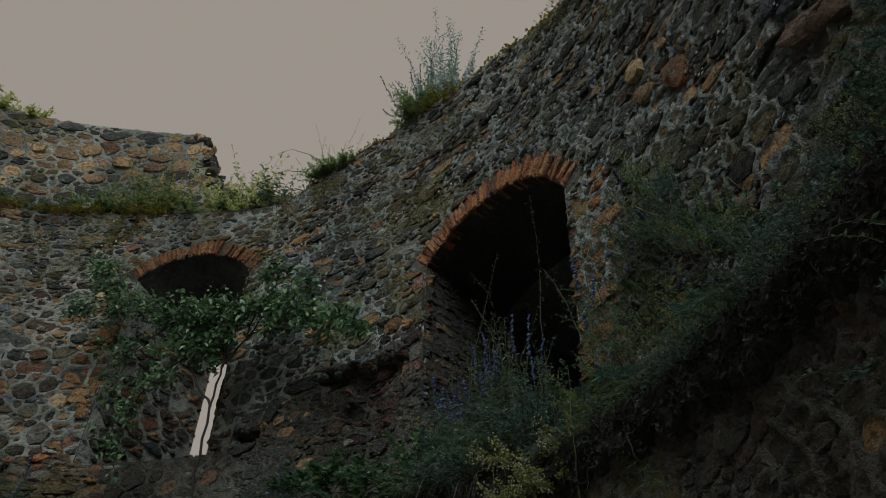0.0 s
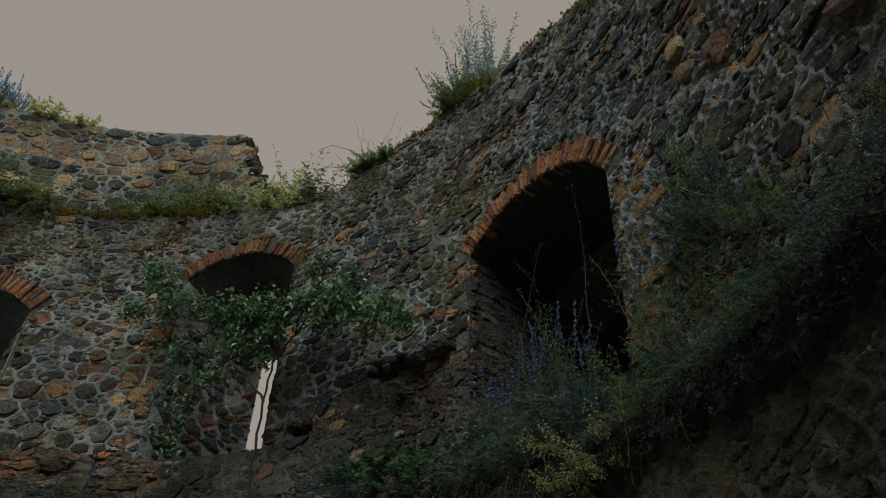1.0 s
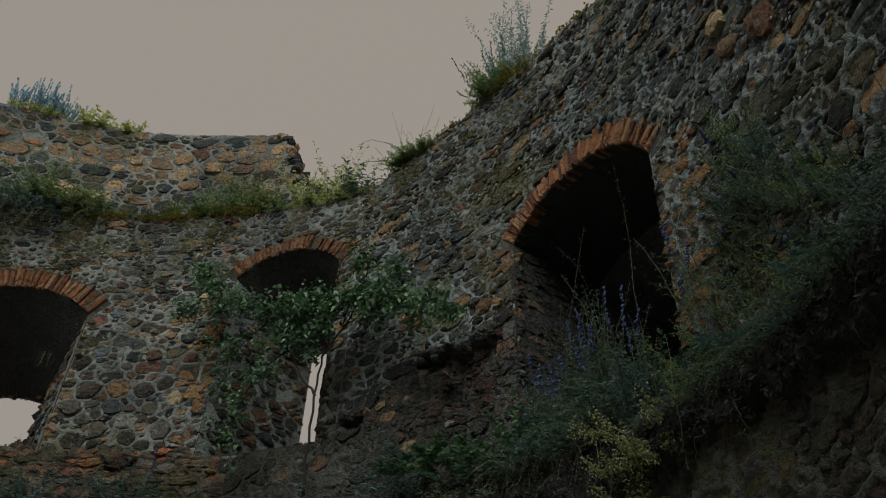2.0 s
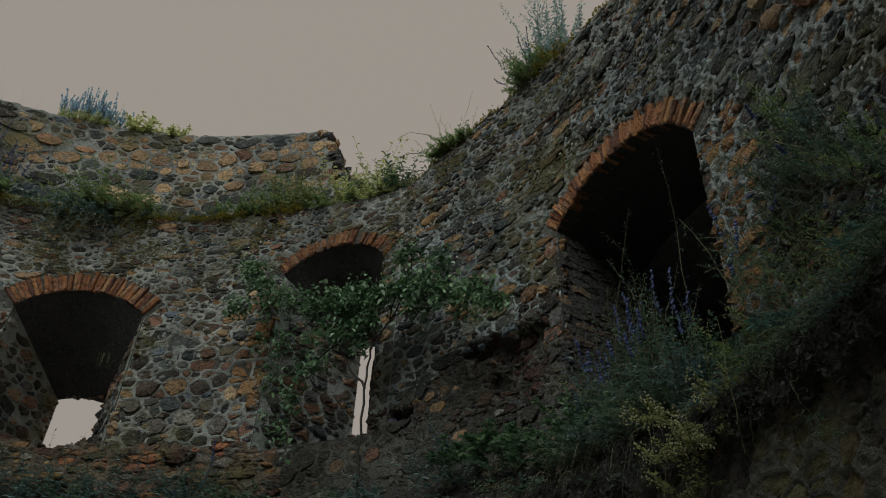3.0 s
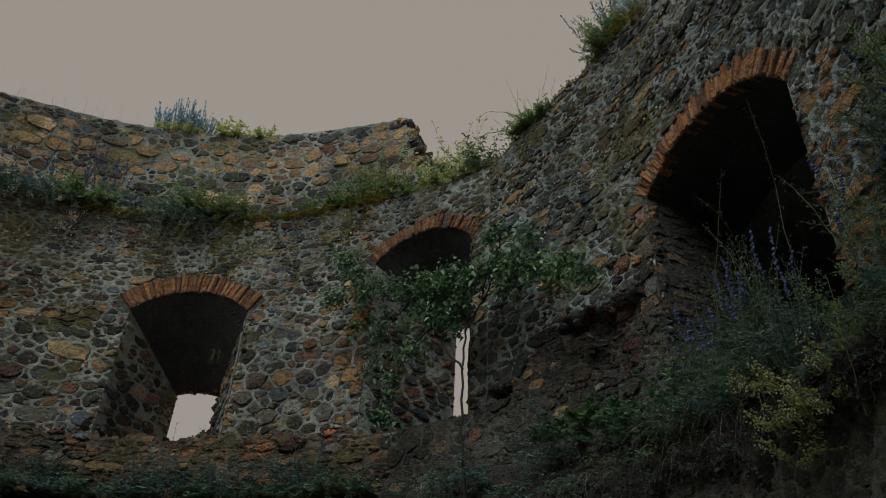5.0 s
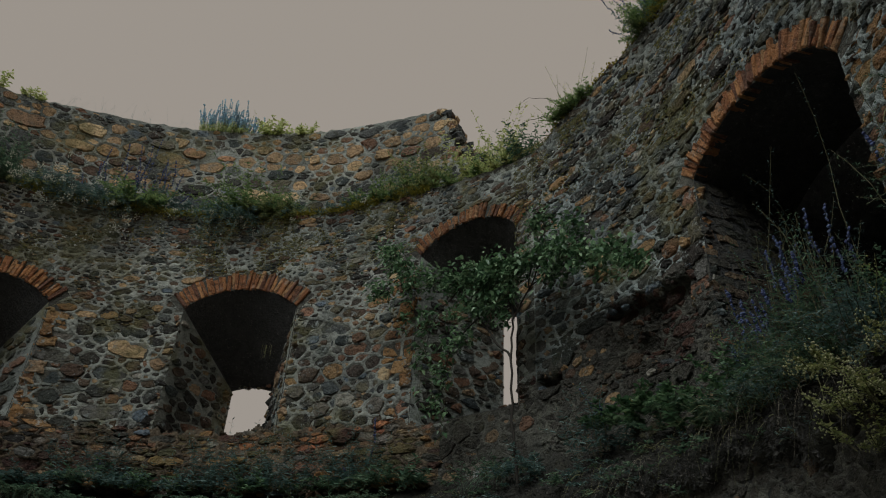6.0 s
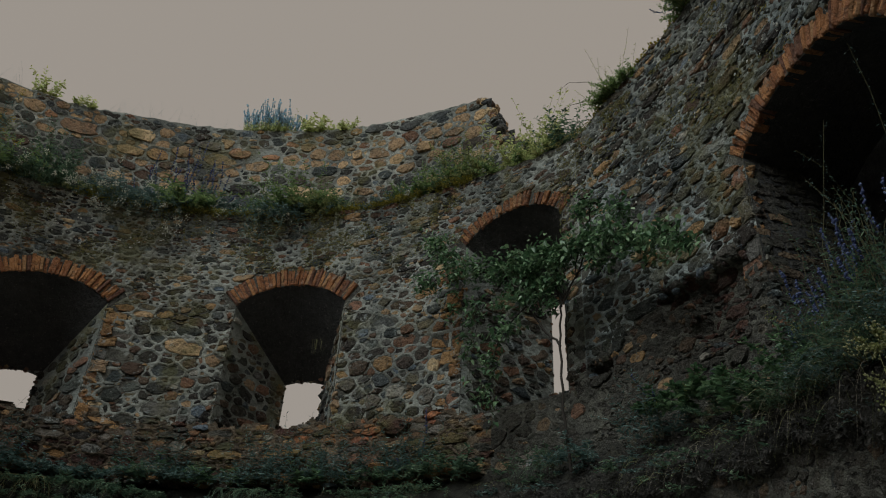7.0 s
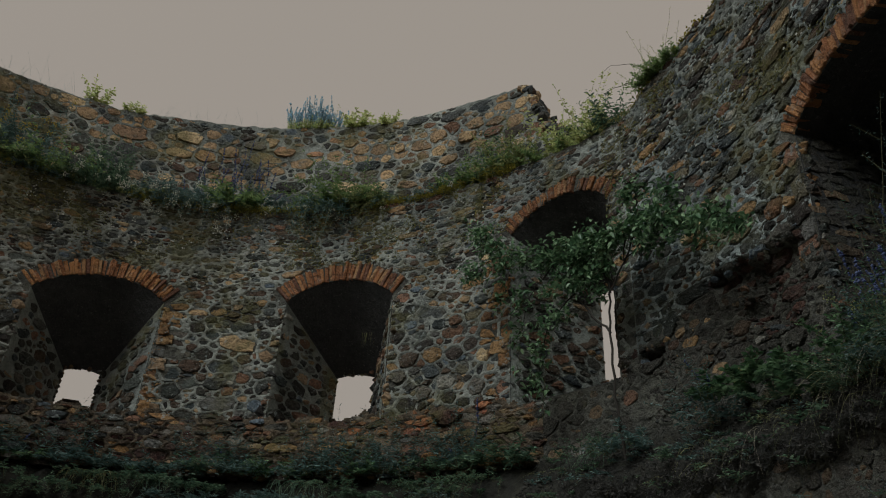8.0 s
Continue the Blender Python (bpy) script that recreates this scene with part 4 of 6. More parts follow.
def line_reveal(o, side, holder):
    """Stones on one cheek of an opening; side 0 is the smaller angle."""
    th_in = (o["l"], o["r"])[side][0]
    top_in = (o["l"], o["r"])[side][1]
    th_out, z0, z1 = (o["out"][side], o["out"][2], o["out"][3]) if o["out"] else (th_in, o["sill"], top_in)
    depth = R_OUT - R_IN
    mid = (o["l"][0] + o["r"][0]) / 2

    def place(u, v, h):
        a, b = Vector(at(th_in, R_IN, v)), Vector(at(th_out, R_OUT, v))
        d = (b - a).normalized()
        return a.lerp(b, u / depth) + Vector((d.y, -d.x, 0)) * (h if side == 0 else -h)

    def keep(u, v):
        t = u / depth
        return v < o["sill"] + (z0 - o["sill"]) * t + 0.01 or v > top_in + (z1 - top_in) * t - 0.03 or u < 0.0 or u > depth - 0.02

    sheet = [place(0.004, o["sill"], 0.004), place(depth, z0, 0.004), place(depth, z1 - 0.02, 0.004), place(0.004, top_in - 0.02, 0.004)]
    # cheek sheet darker than the wall: shade inside the opening, put in colour
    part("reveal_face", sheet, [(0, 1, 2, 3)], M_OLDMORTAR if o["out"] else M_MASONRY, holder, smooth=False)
    tall = o["out"] is None
    if tall:
        courses = []
        for row in range(int((top_in - o["sill"]) / 0.088)):
            u = -0.12 * (row % 2)
            while u < depth:
                a, c = max(0.005, u), min(depth, u + 0.24)
                z = o["sill"] + row * 0.088
                if c - a > 0.06 and z + 0.08 < top_in - 0.02:
                    courses.append(((a + c) / 2, z + 0.04, [(a, z), (c, z), (c, z + 0.083), (a, z + 0.083)]))
                u += 0.25
        # jamb bricks in the dark stone colour
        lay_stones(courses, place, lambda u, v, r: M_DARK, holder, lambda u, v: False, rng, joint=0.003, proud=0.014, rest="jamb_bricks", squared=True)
        return
    cells = packed_cells(0.02, depth, o["sill"], 7.0, ((0.11, 60), (0.08, 140), (0.06, 280), (0.04, 400)), rng, FAR_FLAT, keepout=keep)
    lay_stones(cells, place, lambda u, v, r: r.choice((M_RUBBLE, M_RUBBLE, M_DARK, M_COOL, M_RED)), holder, lambda u, v: False, rng, joint=0.007, proud=0.024, keep=keep)


for o, holder in zip(OPENINGS, frames):
    for side in (0, 1):
        line_reveal(o, side, holder)

# rough broken footing under the openings: crumbled core, brown and orange stones in sandy mortar
def footing_top(th):
    return 4.40 + 0.12 * noise.noise((th * 0.3, 4, 1)) + 0.07 * noise.noise((th * 1.3, 4, 1)) - 0.2 * max(0.0, min(1.0, (th - 24) / 5))


v, f = ring_solid(TH0, 27.5, 1.0, R_IN - 0.004, R_IN + 0.05, lambda th: Z_LOW - 0.2, lambda th: footing_top(th) - 0.03)
wall_footing = part("wall_footing", v, f, M_SANDMORTAR, smooth=False)
tagged(wall_footing, "broken brown rubble footing in crumbling sandy mortar", "wall", kind="structure")


def footing_material(u, v, r):
    th, p = u / ARC, r.random()
    if 4 < th < 22 and v > 4.1:
        return M_RUST if p < 0.72 else M_CORE if p < 0.85 else M_RED
    return M_OCHRE if p < 0.09 else M_RED if p < 0.34 else M_RUBBLE if p < 0.58 else M_CORE if p < 0.86 else M_DARK


footing_seeds = []
cells = packed_cells(TH0 * ARC, 28.5 * ARC, 3.55, 4.5, ((0.13, 18), (0.09, 60), (0.062, 220), (0.042, 420)), rng, LOW_FLAT, kept=footing_seeds, keepout=lambda u, v: v > footing_top(u / ARC) - 0.01)
swell = lambda th, z: max(0.0, min(1.0, (29 - th) / 5)) * (0.03 + 0.09 * max(0.0, min(1.0, (4.45 - z) / 0.5)) + 0.035 * noise.noise((th * 0.6, z * 3, 8)))
lay_stones(cells, lambda u, v, h: at(u / ARC, R_IN - swell(u / ARC, v) - h, v), footing_material, wall_footing, lambda u, v: u / ARC > -42 and v > 3.95, rng, joint=0.005, proud=0.036, keep=lambda u, v: v > footing_top(u / ARC))
crumb = mortar_skin(TH0, 28.5, 3.6, 4.5, R_IN, 0.022, lambda th, z: z < footing_top(th) - 0.005, 0.03, M_SANDMORTAR, wall_footing, 0.0, footing_seeds, LOW_FLAT, 0.045, 1.2)
for p in crumb.data.vertices:
    r = math.hypot(p.co.x, p.co.y)
    k = 1 - swell(math.degrees(math.atan2(p.co.x, p.co.y)), p.co.z) / r if r < R_IN + 0.02 else 1.0
    p.co.x, p.co.y = p.co.x * k, p.co.y * k
disc = [(16.2 * ARC + 0.26 * math.cos(k * math.pi / 6), 4.27 + 0.12 * math.sin(k * math.pi / 6)) for k in range(12)]
lay_stones([(16.2 * ARC, 4.27, disc)], on_wall(R_IN - 0.05), lambda u, v, r: M_CORE, wall_footing, lambda u, v: True, rng, name="boulder", joint=0.004, proud=0.06)
crumb["label"] = "crumbled sandy mortar between the footing stones"

# parapet
ARC_P = radians(1) * R_PAR


def parapet_material(u, v, r):
    p = r.random()
    if 9.15 < v < 9.72:
        return M_BLOCK if p < 0.42 else M_PALE if p < 0.7 else M_RUBBLE if p < 0.88 else M_COOL
    return M_PALE if p < (0.25 if v > 9.7 else 0.4) else M_RUBBLE if p < 0.75 else M_COOL


# the largest blocks: angle, height, half width, half height, reddish or not
PAR_BLOCKS = ((-28.2, 9.56, 0.27, 0.155, 0), (-18.7, 9.57, 0.24, 0.11, 1), (-14.2, 9.48, 0.22, 0.145, 0), (-9.5, 9.42, 0.18, 0.07, 0),
              (3.4, 9.40, 0.11, 0.12, 0), (9.3, 9.49, 0.18, 0.15, 0), (14.0, 9.29, 0.19, 0.125, 0), (18.1, 9.23, 0.22, 0.10, 1))
PAR_SCALE = lambda u, v: 1.05 if 9.2 < v < 9.68 else 0.82 if v > 9.68 else 0.92


def parapet_skip(u, v):
    return v > parapet_top(u / ARC_P) - 0.01 or any(abs((u - a * ARC_P) / hw) ** 3 + abs((v - z) / hh) ** 3 < 1.0 for a, z, hw, hh, red in PAR_BLOCKS)



cells = packed_cells(-68 * ARC_P, 31 * ARC_P, Z_LEDGE, 10.1, ((0.17, 30), (0.125, 60), (0.09, 110), (0.065, 240), (0.045, 300)), rng, PAR_FLAT, scale=PAR_SCALE, kept=parapet_seeds, keepout=parapet_skip)
lay_stones(cells, on_wall(R_PAR), parapet_material, wall_parapet,
           lambda u, v: u / ARC_P > -46, rng, joint=0.006, proud=0.018, thick=(0.4, 2.0), keep=parapet_skip, blocky=1.0)
for a, z, hw, hh, red in PAR_BLOCKS:
    ring = []
    for k in range(10):
        c, d = math.cos(k * math.pi / 5), math.sin(k * math.pi / 5)
        f = (abs(c) ** 3 + abs(d) ** 3) ** (-1 / 3) * rng.uniform(0.9, 1.03)
        ring.append((a * ARC_P + c * f * hw, z + d * f * hh))
    lay_stones([(a * ARC_P, z, ring)], on_wall(R_PAR - 0.02), lambda u, v, r: M_RED if red else M_BLOCK, wall_parapet, lambda u, v: True, rng, name="large_stone", joint=0.003, proud=0.024, blocky=1.0)

mortar_skin(-60, 31, Z_LEDGE, 10.05, R_PAR, 0.028, lambda th, z: z < parapet_top(th) - 0.03, 0.012, M_MORTAR, wall_parapet, 0.003, parapet_seeds, PAR_FLAT, 0.03, 0.95, None, (M_OLDMORTAR,), lambda th, z: int(z > 9.55 + 0.5 * noise.noise((th * 0.08, z * 0.9, 21)) + 0.25 * noise.noise((th * 0.5, z * 3, 21))))

# loose capping stones along the broken tops
for th0, th1, r0, wide, top, thing, mat in ((-66, 21.6, R_PAR, 0.5, parapet_top, wall_parapet, M_PALE), (30, 112, R_IN, 0.45, wall_top, wall_main, M_RUBBLE)):
    arc = radians(1) * r0
    cells = rubble_cells(th0 * arc, th1 * arc, 0.0, wide, 0.16, 0.24, rng, flat=1.1, keepout=lambda u, v: v < 0.0)
    lay_stones(cells, lambda u, v, h: at(u / arc, r0 - 0.02 + v, top(u / arc) + h - 0.01), lambda u, v, r: mat if r.random() < 0.6 else M_RUBBLE, thing, lambda u, v: False, rng, joint=0.003, proud=0.014)

# broken end of the parapet: tumbled stones down the step
for k in range(64):
    th = 22.4 + 8.8 * k / 64 + rng.uniform(-0.15, 0.15)
    size = rng.uniform(0.05, 0.12)
    lump("end_stone", at(th, R_PAR + size * 0.5 + rng.uniform(-0.04, 0.42) * (k % 2), parapet_top(th) - size * rng.uniform(0.1, 0.5)), size, rng.choice((M_PALE, M_PALE, M_RUBBLE, M_COOL)), wall_parapet, rng)

# lowest storey
ARC_L = radians(1) * R_LOW
low_seeds = []
cells = packed_cells(28 * ARC_L, 115 * ARC_L, 1.9, Z_LOW - 0.28, ((0.085, 30), (0.065, 120), (0.048, 260), (0.034, 300)), rng, NEAR_FLAT, kept=low_seeds, long=0.25)
# low wall stones and mortar, both toned down for its shade
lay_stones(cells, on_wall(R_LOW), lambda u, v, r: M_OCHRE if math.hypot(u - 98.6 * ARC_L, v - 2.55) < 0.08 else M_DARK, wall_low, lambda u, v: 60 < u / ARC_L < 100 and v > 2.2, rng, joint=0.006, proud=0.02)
mortar_skin(28, 115, 1.9, Z_LOW - 0.3, R_LOW, 0.025, lambda th, z: True, 0.018, M_DARKMORTAR, wall_low, 0.003, low_seeds, NEAR_FLAT, 0.032, 0.9)

for o, holder in zip(OPENINGS, frames):
    arch_bricks(o, holder, rng)

# ragged outer edges of the windows, and the broken core in the hollow
for o, holder in zip(OPENINGS[:3], frames):
    a, b, z0, z1 = o["out"]
    wide = (b - a) * radians(1) * R_OUT
    rim = [(a, z0 + (z1 - z0) * rng.random()) for k in range(4)] + [(b, z0 + (z1 - z0) * rng.random()) for k in range(4)]
    rim += [(a + (b - a) * rng.random(), z) for k in range(max(1, round(wide / 0.2))) for z in (z0 - 0.02, z1 + 0.05)]
    small = [(e, z0 + (z1 - z0) * (k + rng.random()) / 12) for k in range(12) for e in (a, b)] + [(a + (b - a) * (k + rng.random()) / 10, z) for k in range(10) for z in (z0 - 0.01, z1 + 0.045)]
    for th, z in small:
        size = rng.uniform(0.016, 0.036)
        side = -1 if th == a else 1 if th == b else 0
        lump("chip", at(th + side * size * 3.0, R_OUT - rng.uniform(0.0, 0.06), z), size, M_RUBBLE, holder, rng)
    for th, z in rim:
        side = -1 if th == a else 1 if th == b else 0
        size = rng.choice((0.03, 0.04, 0.06, 0.085)) if side else rng.choice((0.025, 0.035, 0.045))
        lump("stone", at(th + side * size * 6.5, R_OUT - rng.uniform(0.05, 0.12), z + rng.uniform(-0.02, 0.02) + (0 if side else (size * 0.5 if z > z1 else -size * 0.5))), size, M_RUBBLE, holder, rng)
# blocks that turn the corners of the jambs
for o, holder in zip(OPENINGS, frames):
    for (th, top), side in ((o["l"], -1), (o["r"], 1)):
        z = o["sill"] + 0.04
        while z < top - (0.3 if o["out"] is None and side > 0 else 0.06):
            size = rng.uniform(0.045, 0.085) if o["out"] is None else rng.uniform(0.055, 0.11)
            mat = M_OCHRE if main_material((th + side * 1.0) * ARC, z, rng) is M_OCHRE else rng.choice((M_RUBBLE, M_RUBBLE, M_RED) if o["out"] else (M_RUBBLE, M_COOL, M_DARK))
            lump("corner_stone", at(th + side * (size * (6.5 if o["out"] is None else 7.0) - rng.uniform(0.0, 0.15)), R_IN + size * rng.uniform(0.6, 0.9), z), size, mat, holder, rng)
            z += size * (rng.uniform(0.9, 1.4) if o["out"] is None else rng.uniform(1.0, 1.6))
# ragged edges where the facing has fallen
for hole, n in ((CAVITY, 4), (CLEFT, 3)):
    for (a, c), (d, e) in zip(hole, hole[1:] + hole[:1]):
        for k in range(n):
            t = (k + rng.random()) / n
            size = rng.uniform(0.02, 0.06)
            lump("edge_stone", at(a + (d - a) * t + rng.uniform(-0.3, 0.3), R_IN + size * rng.uniform(0.5, 0.9), c + (e - c) * t + rng.uniform(-0.03, 0.03)), size, rng.choice((M_DARK, M_RUBBLE, M_CORE)), wall_main, rng)
# ---- plants ----


class Bunch:
    """Collects leaves, blades and stems of one plant."""

    def __init__(self):
        self.verts, self.faces = [], []

    def leaf(self, p, d, n, length, width):
        side = d.cross(n)
        if side.length < 1e-4:
            return
        side.normalize()
        k = len(self.verts)
        lift = n * width * 0.22
        if length * width < 0.0011:
            m = p + d * length * 0.45
            self.verts += [p, m + side * width / 2 + lift, p + d * length, m - side * width / 2 + lift]
            self.faces += [(k, k + 1, k + 2), (k, k + 2, k + 3)]
            return
        a, c = p + d * length * 0.3, p + d * length * 0.68 - n * length * 0.03
        self.verts += [p, a + side * width * 0.48 + lift, c + side * width * 0.4 + lift * 0.8, p + d * length - n * length * 0.12, c - side * width * 0.4 + lift * 0.8, a - side * width * 0.48 + lift]
        self.faces += [(k, k + 1, k + 2, k + 3), (k, k + 3, k + 4, k + 5)]

    def strip(self, pts, width, face):
        k = len(self.verts)
        n = len(pts)
        for i, p in enumerate(pts):
            d = (pts[min(i + 1, n - 1)] - pts[max(i - 1, 0)])
            s = d.cross(face)
            s = s.normalized() if s.length > 1e-6 else Vector((1, 0, 0))
            w = width * (1 - 0.85 * i / (n - 1))
            self.verts += [p + s * w / 2, p - s * w / 2]
        self.faces += [(k + 2 * i, k + 2 * i + 1, k + 2 * i + 3, k + 2 * i + 2) for i in range(n - 1)]

    def tube(self, pts, r0, r1, sides=4):
        k, n = len(self.verts), len(pts)
        for i, p in enumerate(pts):
            d = (pts[min(i + 1, n - 1)] - pts[max(i - 1, 0)]).normalized()
            a = d.orthogonal().normalized()
            b = d.cross(a)
            r = r0 + (r1 - r0) * i / (n - 1)
            for s in range(sides):
                t = 2 * math.pi * s / sides
                self.verts.append(p + (a * math.cos(t) + b * math.sin(t)) * r)
        for i in range(n - 1):
            for s in range(sides):
                t = (s + 1) % sides
                self.faces.append((k + i * sides + s, k + i * sides + t, k + (i + 1) * sides + t, k + (i + 1) * sides + s))

    def bud(self, p, r):
        k = len(self.verts)
        self.verts += [p + Vector(v) * r for v in ((1, 0, 0), (-1, 0, 0), (0, 1, 0), (0, -1, 0), (0, 0, 1.3), (0, 0, -1))]
        self.faces += [tuple(k + i for i in f) for f in ((0, 2, 4), (2, 1, 4), (1, 3, 4), (3, 0, 4), (2, 0, 5), (1, 2, 5), (3, 1, 5), (0, 3, 5))]

    def put(self, name, material, parent, base, label="", smooth=False):
        if self.faces:
            tagged(part(name, [v - base for v in self.verts], self.faces, material, parent, label, smooth), kind="stuff")


def jit(r, k=1.0):
    return Vector((r.uniform(-k, k), r.uniform(-k, k), r.uniform(-k, k)))


def inward(th):
    a = radians(th)
    return Vector((-math.sin(a), -math.cos(a), 0))


def along(th):
    a = radians(th)
    return Vector((math.cos(a), -math.sin(a), 0))


def herb(name, label, th, r, z, height, spread, stems=30, leaf=0.05, slim=0.35, per=26, lean=0.15, droop=0.15, wide=0.3,
         mat=None, flowers=None, flower_share=0.3, spike=0.4, seed=1, group="weeds on the ruin", bare=0.1, dot=0.008, fuller=1.7, taller=1.4, fluff=0.014):
    """A clump of leafy stems that rise from one root, some with flowers along the tip."""
    g = random.Random(seed)
    stems, per, leaf, height = int(stems * fuller * 0.8), int(per * 1.15), leaf * 1.3, height * taller
    if th > 64 and z < 6:          # small-leaved growth on the near side
        leaf, per = leaf * (0.55 if th > 82 else 0.75), int(per * 1.3)
    base = Vector(at(th, r, z))
    thing = tagged(new(name), label, "plant", group)
    thing.location = base
    stalks, leaves, bloom = Bunch(), Bunch(), Bunch()
    inn, alo, up = inward(th), along(th), Vector((0, 0, 1))
    for s in range(stems):
        a = g.uniform(0, 2 * math.pi)
        q = math.sqrt(g.random())
        root = base + (alo * math.cos(a) * wide + inn * math.sin(a) * min(wide, 0.16)) * q
        way = up + alo * math.cos(a) * q * spread + inn * (math.sin(a) * q * spread * 0.8 + lean) + jit(g, 0.12)
        h = height * g.uniform(0.45, 1.1) * (1.0 - 0.3 * q)
        fall = droop * g.uniform(0.4, 1.6)
        side = jit(g, 0.08 if group == "violet spikes" else 0.25)
        pts = [root + way * h * t + (inn * 0.25 - up) * fall * h * t * t * 1.6 + side * h * t * t + jit(g, 0.025 * h) for t in (0, 0.2, 0.4, 0.6, 0.8, 1.0)]
        stalks.tube(pts, 0.003, 0.0012, 3)
        flowering = flowers is not None and g.random() < flower_share
        spike_share = spike if flowers in (M_BLUE, M_PALEBLUE) else 0.12
        top = 1 - spike_share if flowering else 1.0
        for i in range(per):
            t = bare + (top - bare) * (i + g.random()) / per
            k = min(4, int(t * 5))
            p = pts[k].lerp(pts[k + 1], t * 5 - k)
            turn = i * 2.4 + g.uniform(-0.5, 0.5)
            d = (alo * math.cos(turn) + inn * math.sin(turn) + up * g.uniform(-0.25, 0.7)).normalized()
            nrm = (up + jit(g, 0.6)).normalized()
            ln = leaf * g.uniform(0.6, 1.25) * (1.15 - 0.5 * t)
            leaves.leaf(p + jit(g, fluff * height), d, nrm, ln, ln * slim * g.uniform(0.8, 1.2))
        if flowering:
            for i in range(22):
                t = top + (1 - top) * (i + g.random()) / 22
                k = min(4, int(t * 5))
                p = pts[k].lerp(pts[k + 1], t * 5 - k) + jit(g, 0.014 * (1.4 - t) if flowers in (M_BLUE, M_PALEBLUE) else 0.04)
                bloom.bud(p, dot * g.uniform(0.7, 1.4))
    stalks.put("stem_mass", M_STEM, thing, base)
    leaves.put("foliage", mat or M_LEAF, thing, base)
    bloom.put("blossom", flowers or M_WHITE, thing, base)
    return thing


def tuft(name, label, th, r, z, length, blades=60, droop=1.0, width=0.008, wide=0.15, seed=1, mat=None, up0=0.8, group="grass on the ruin", sway=1.0):
    """Grass blades that bend over, or hang from an edge when droop is large."""
    g = random.Random(seed)
    base = Vector(at(th, r, z))
    thing = tagged(new(name), label, "grass", group)
    thing.location = base
    b = Bunch()
    inn, alo, up = inward(th), along(th), Vector((0, 0, 1))
    for i in range(blades):
        root = base + alo * g.uniform(-wide, wide) + inn * g.uniform(-0.06, 0.06)
        a = g.uniform(0, 2 * math.pi)
        way = up * up0 * g.uniform(0.5, 1.2) + (alo * math.cos(a) * 0.5 + inn * (math.sin(a) * 0.35 + 0.3)) * sway
        ln = length * g.uniform(0.5, 1.15)
        pts = [root + way * ln * t - up * droop * ln * t * t * g.uniform(0.85, 1.0) for t in (0, 0.25, 0.5, 0.75, 1.0)]
        b.strip(pts, width, inn + jit(g, 0.5))
    b.put("blade_mass", mat or M_GRASS, thing, base)
    return thing


def twig(label, pts, r0=0.005, r1=0.0015, mat=None):
    base = Vector(pts[0])
    thing = tagged(new("dry_twig"), label, "twig", "bare twigs on the ruin")
    thing.location = base
    b = Bunch()
    fine = [Vector(pts[0])]
    for a, c in zip(pts, pts[1:]):
        fine += [Vector(a).lerp(Vector(c), k / 3) + jit(random.Random(k), 0.006) for k in (1, 2, 3)]
    b.tube(fine, r0, r1, 5)
    part("shoot", [v - base for v in b.verts], b.faces, mat or M_BARK, thing)


def moss(th0, th1, r, z, seed, top=None, label="yellow-green moss cushion along the edge of the ledge"):
    g = random.Random(seed)
    base = Vector(at((th0 + th1) / 2, r, z))
    b = Bunch()
    for i in range(int((th1 - th0) * 100)):
        th = g.uniform(th0, th1)
        p = Vector(at(th, r + g.gauss(0, 0.035), (top(th) if top else z) + g.gauss(0, 0.028) + 0.04 * noise.noise((th * 0.8, z, 3))))
        d = (inward(th) * g.uniform(0.2, 1) + along(th) * g.uniform(-1, 1) + Vector((0, 0, g.uniform(-0.3, 1)))).normalized()
        b.leaf(p, d, (Vector((0, 0, 1)) + jit(g, 0.5)).normalized(), g.uniform(0.02, 0.045), 0.025)
    thing = tagged(new("moss_patch"), label, "moss", "moss on the ledge")
    thing.location = base
    b.put("cushion", M_MOSS, thing, base)


# soil on the ledges, which the plants root in
def soil_strip(name, th0, th1, r0, r1, z0, z1, label):
    n = int((th1 - th0) / 1.0)
    vs, fs = [], []
    for i in range(n + 1):
        th = th0 + (th1 - th0) * i / n
        for k in range(6):
            t = k / 5
            hump = 0.07 * noise.noise((th * 0.35, t * 3, z0)) + 0.03 * noise.noise((th * 1.4, t * 5, z0))
            vs.append(at(th, r0 + (r1 - r0) * t + (0.05 * noise.noise((th * 0.8, 1, z0)) if k == 0 else 0), z0 + (z1 - z0) * t + hump * math.sin(math.pi * t) * 1.5 - (0.12 if k == 0 else 0)))
    for i in range(n):
        for k in range(5):
            fs.append((i * 6 + k, i * 6 + k + 1, i * 6 + 7 + k, i * 6 + 6 + k))
    return tagged(part(name, vs, fs, M_SOIL), label, "ground", kind="structure")


soil_strip("ledge_soil_upper", -150, 24, R_IN - 0.02, R_PAR + 0.05, Z_LEDGE - 0.02, Z_LEDGE + 0.12, "dark mossy soil lying on the upper ledge")
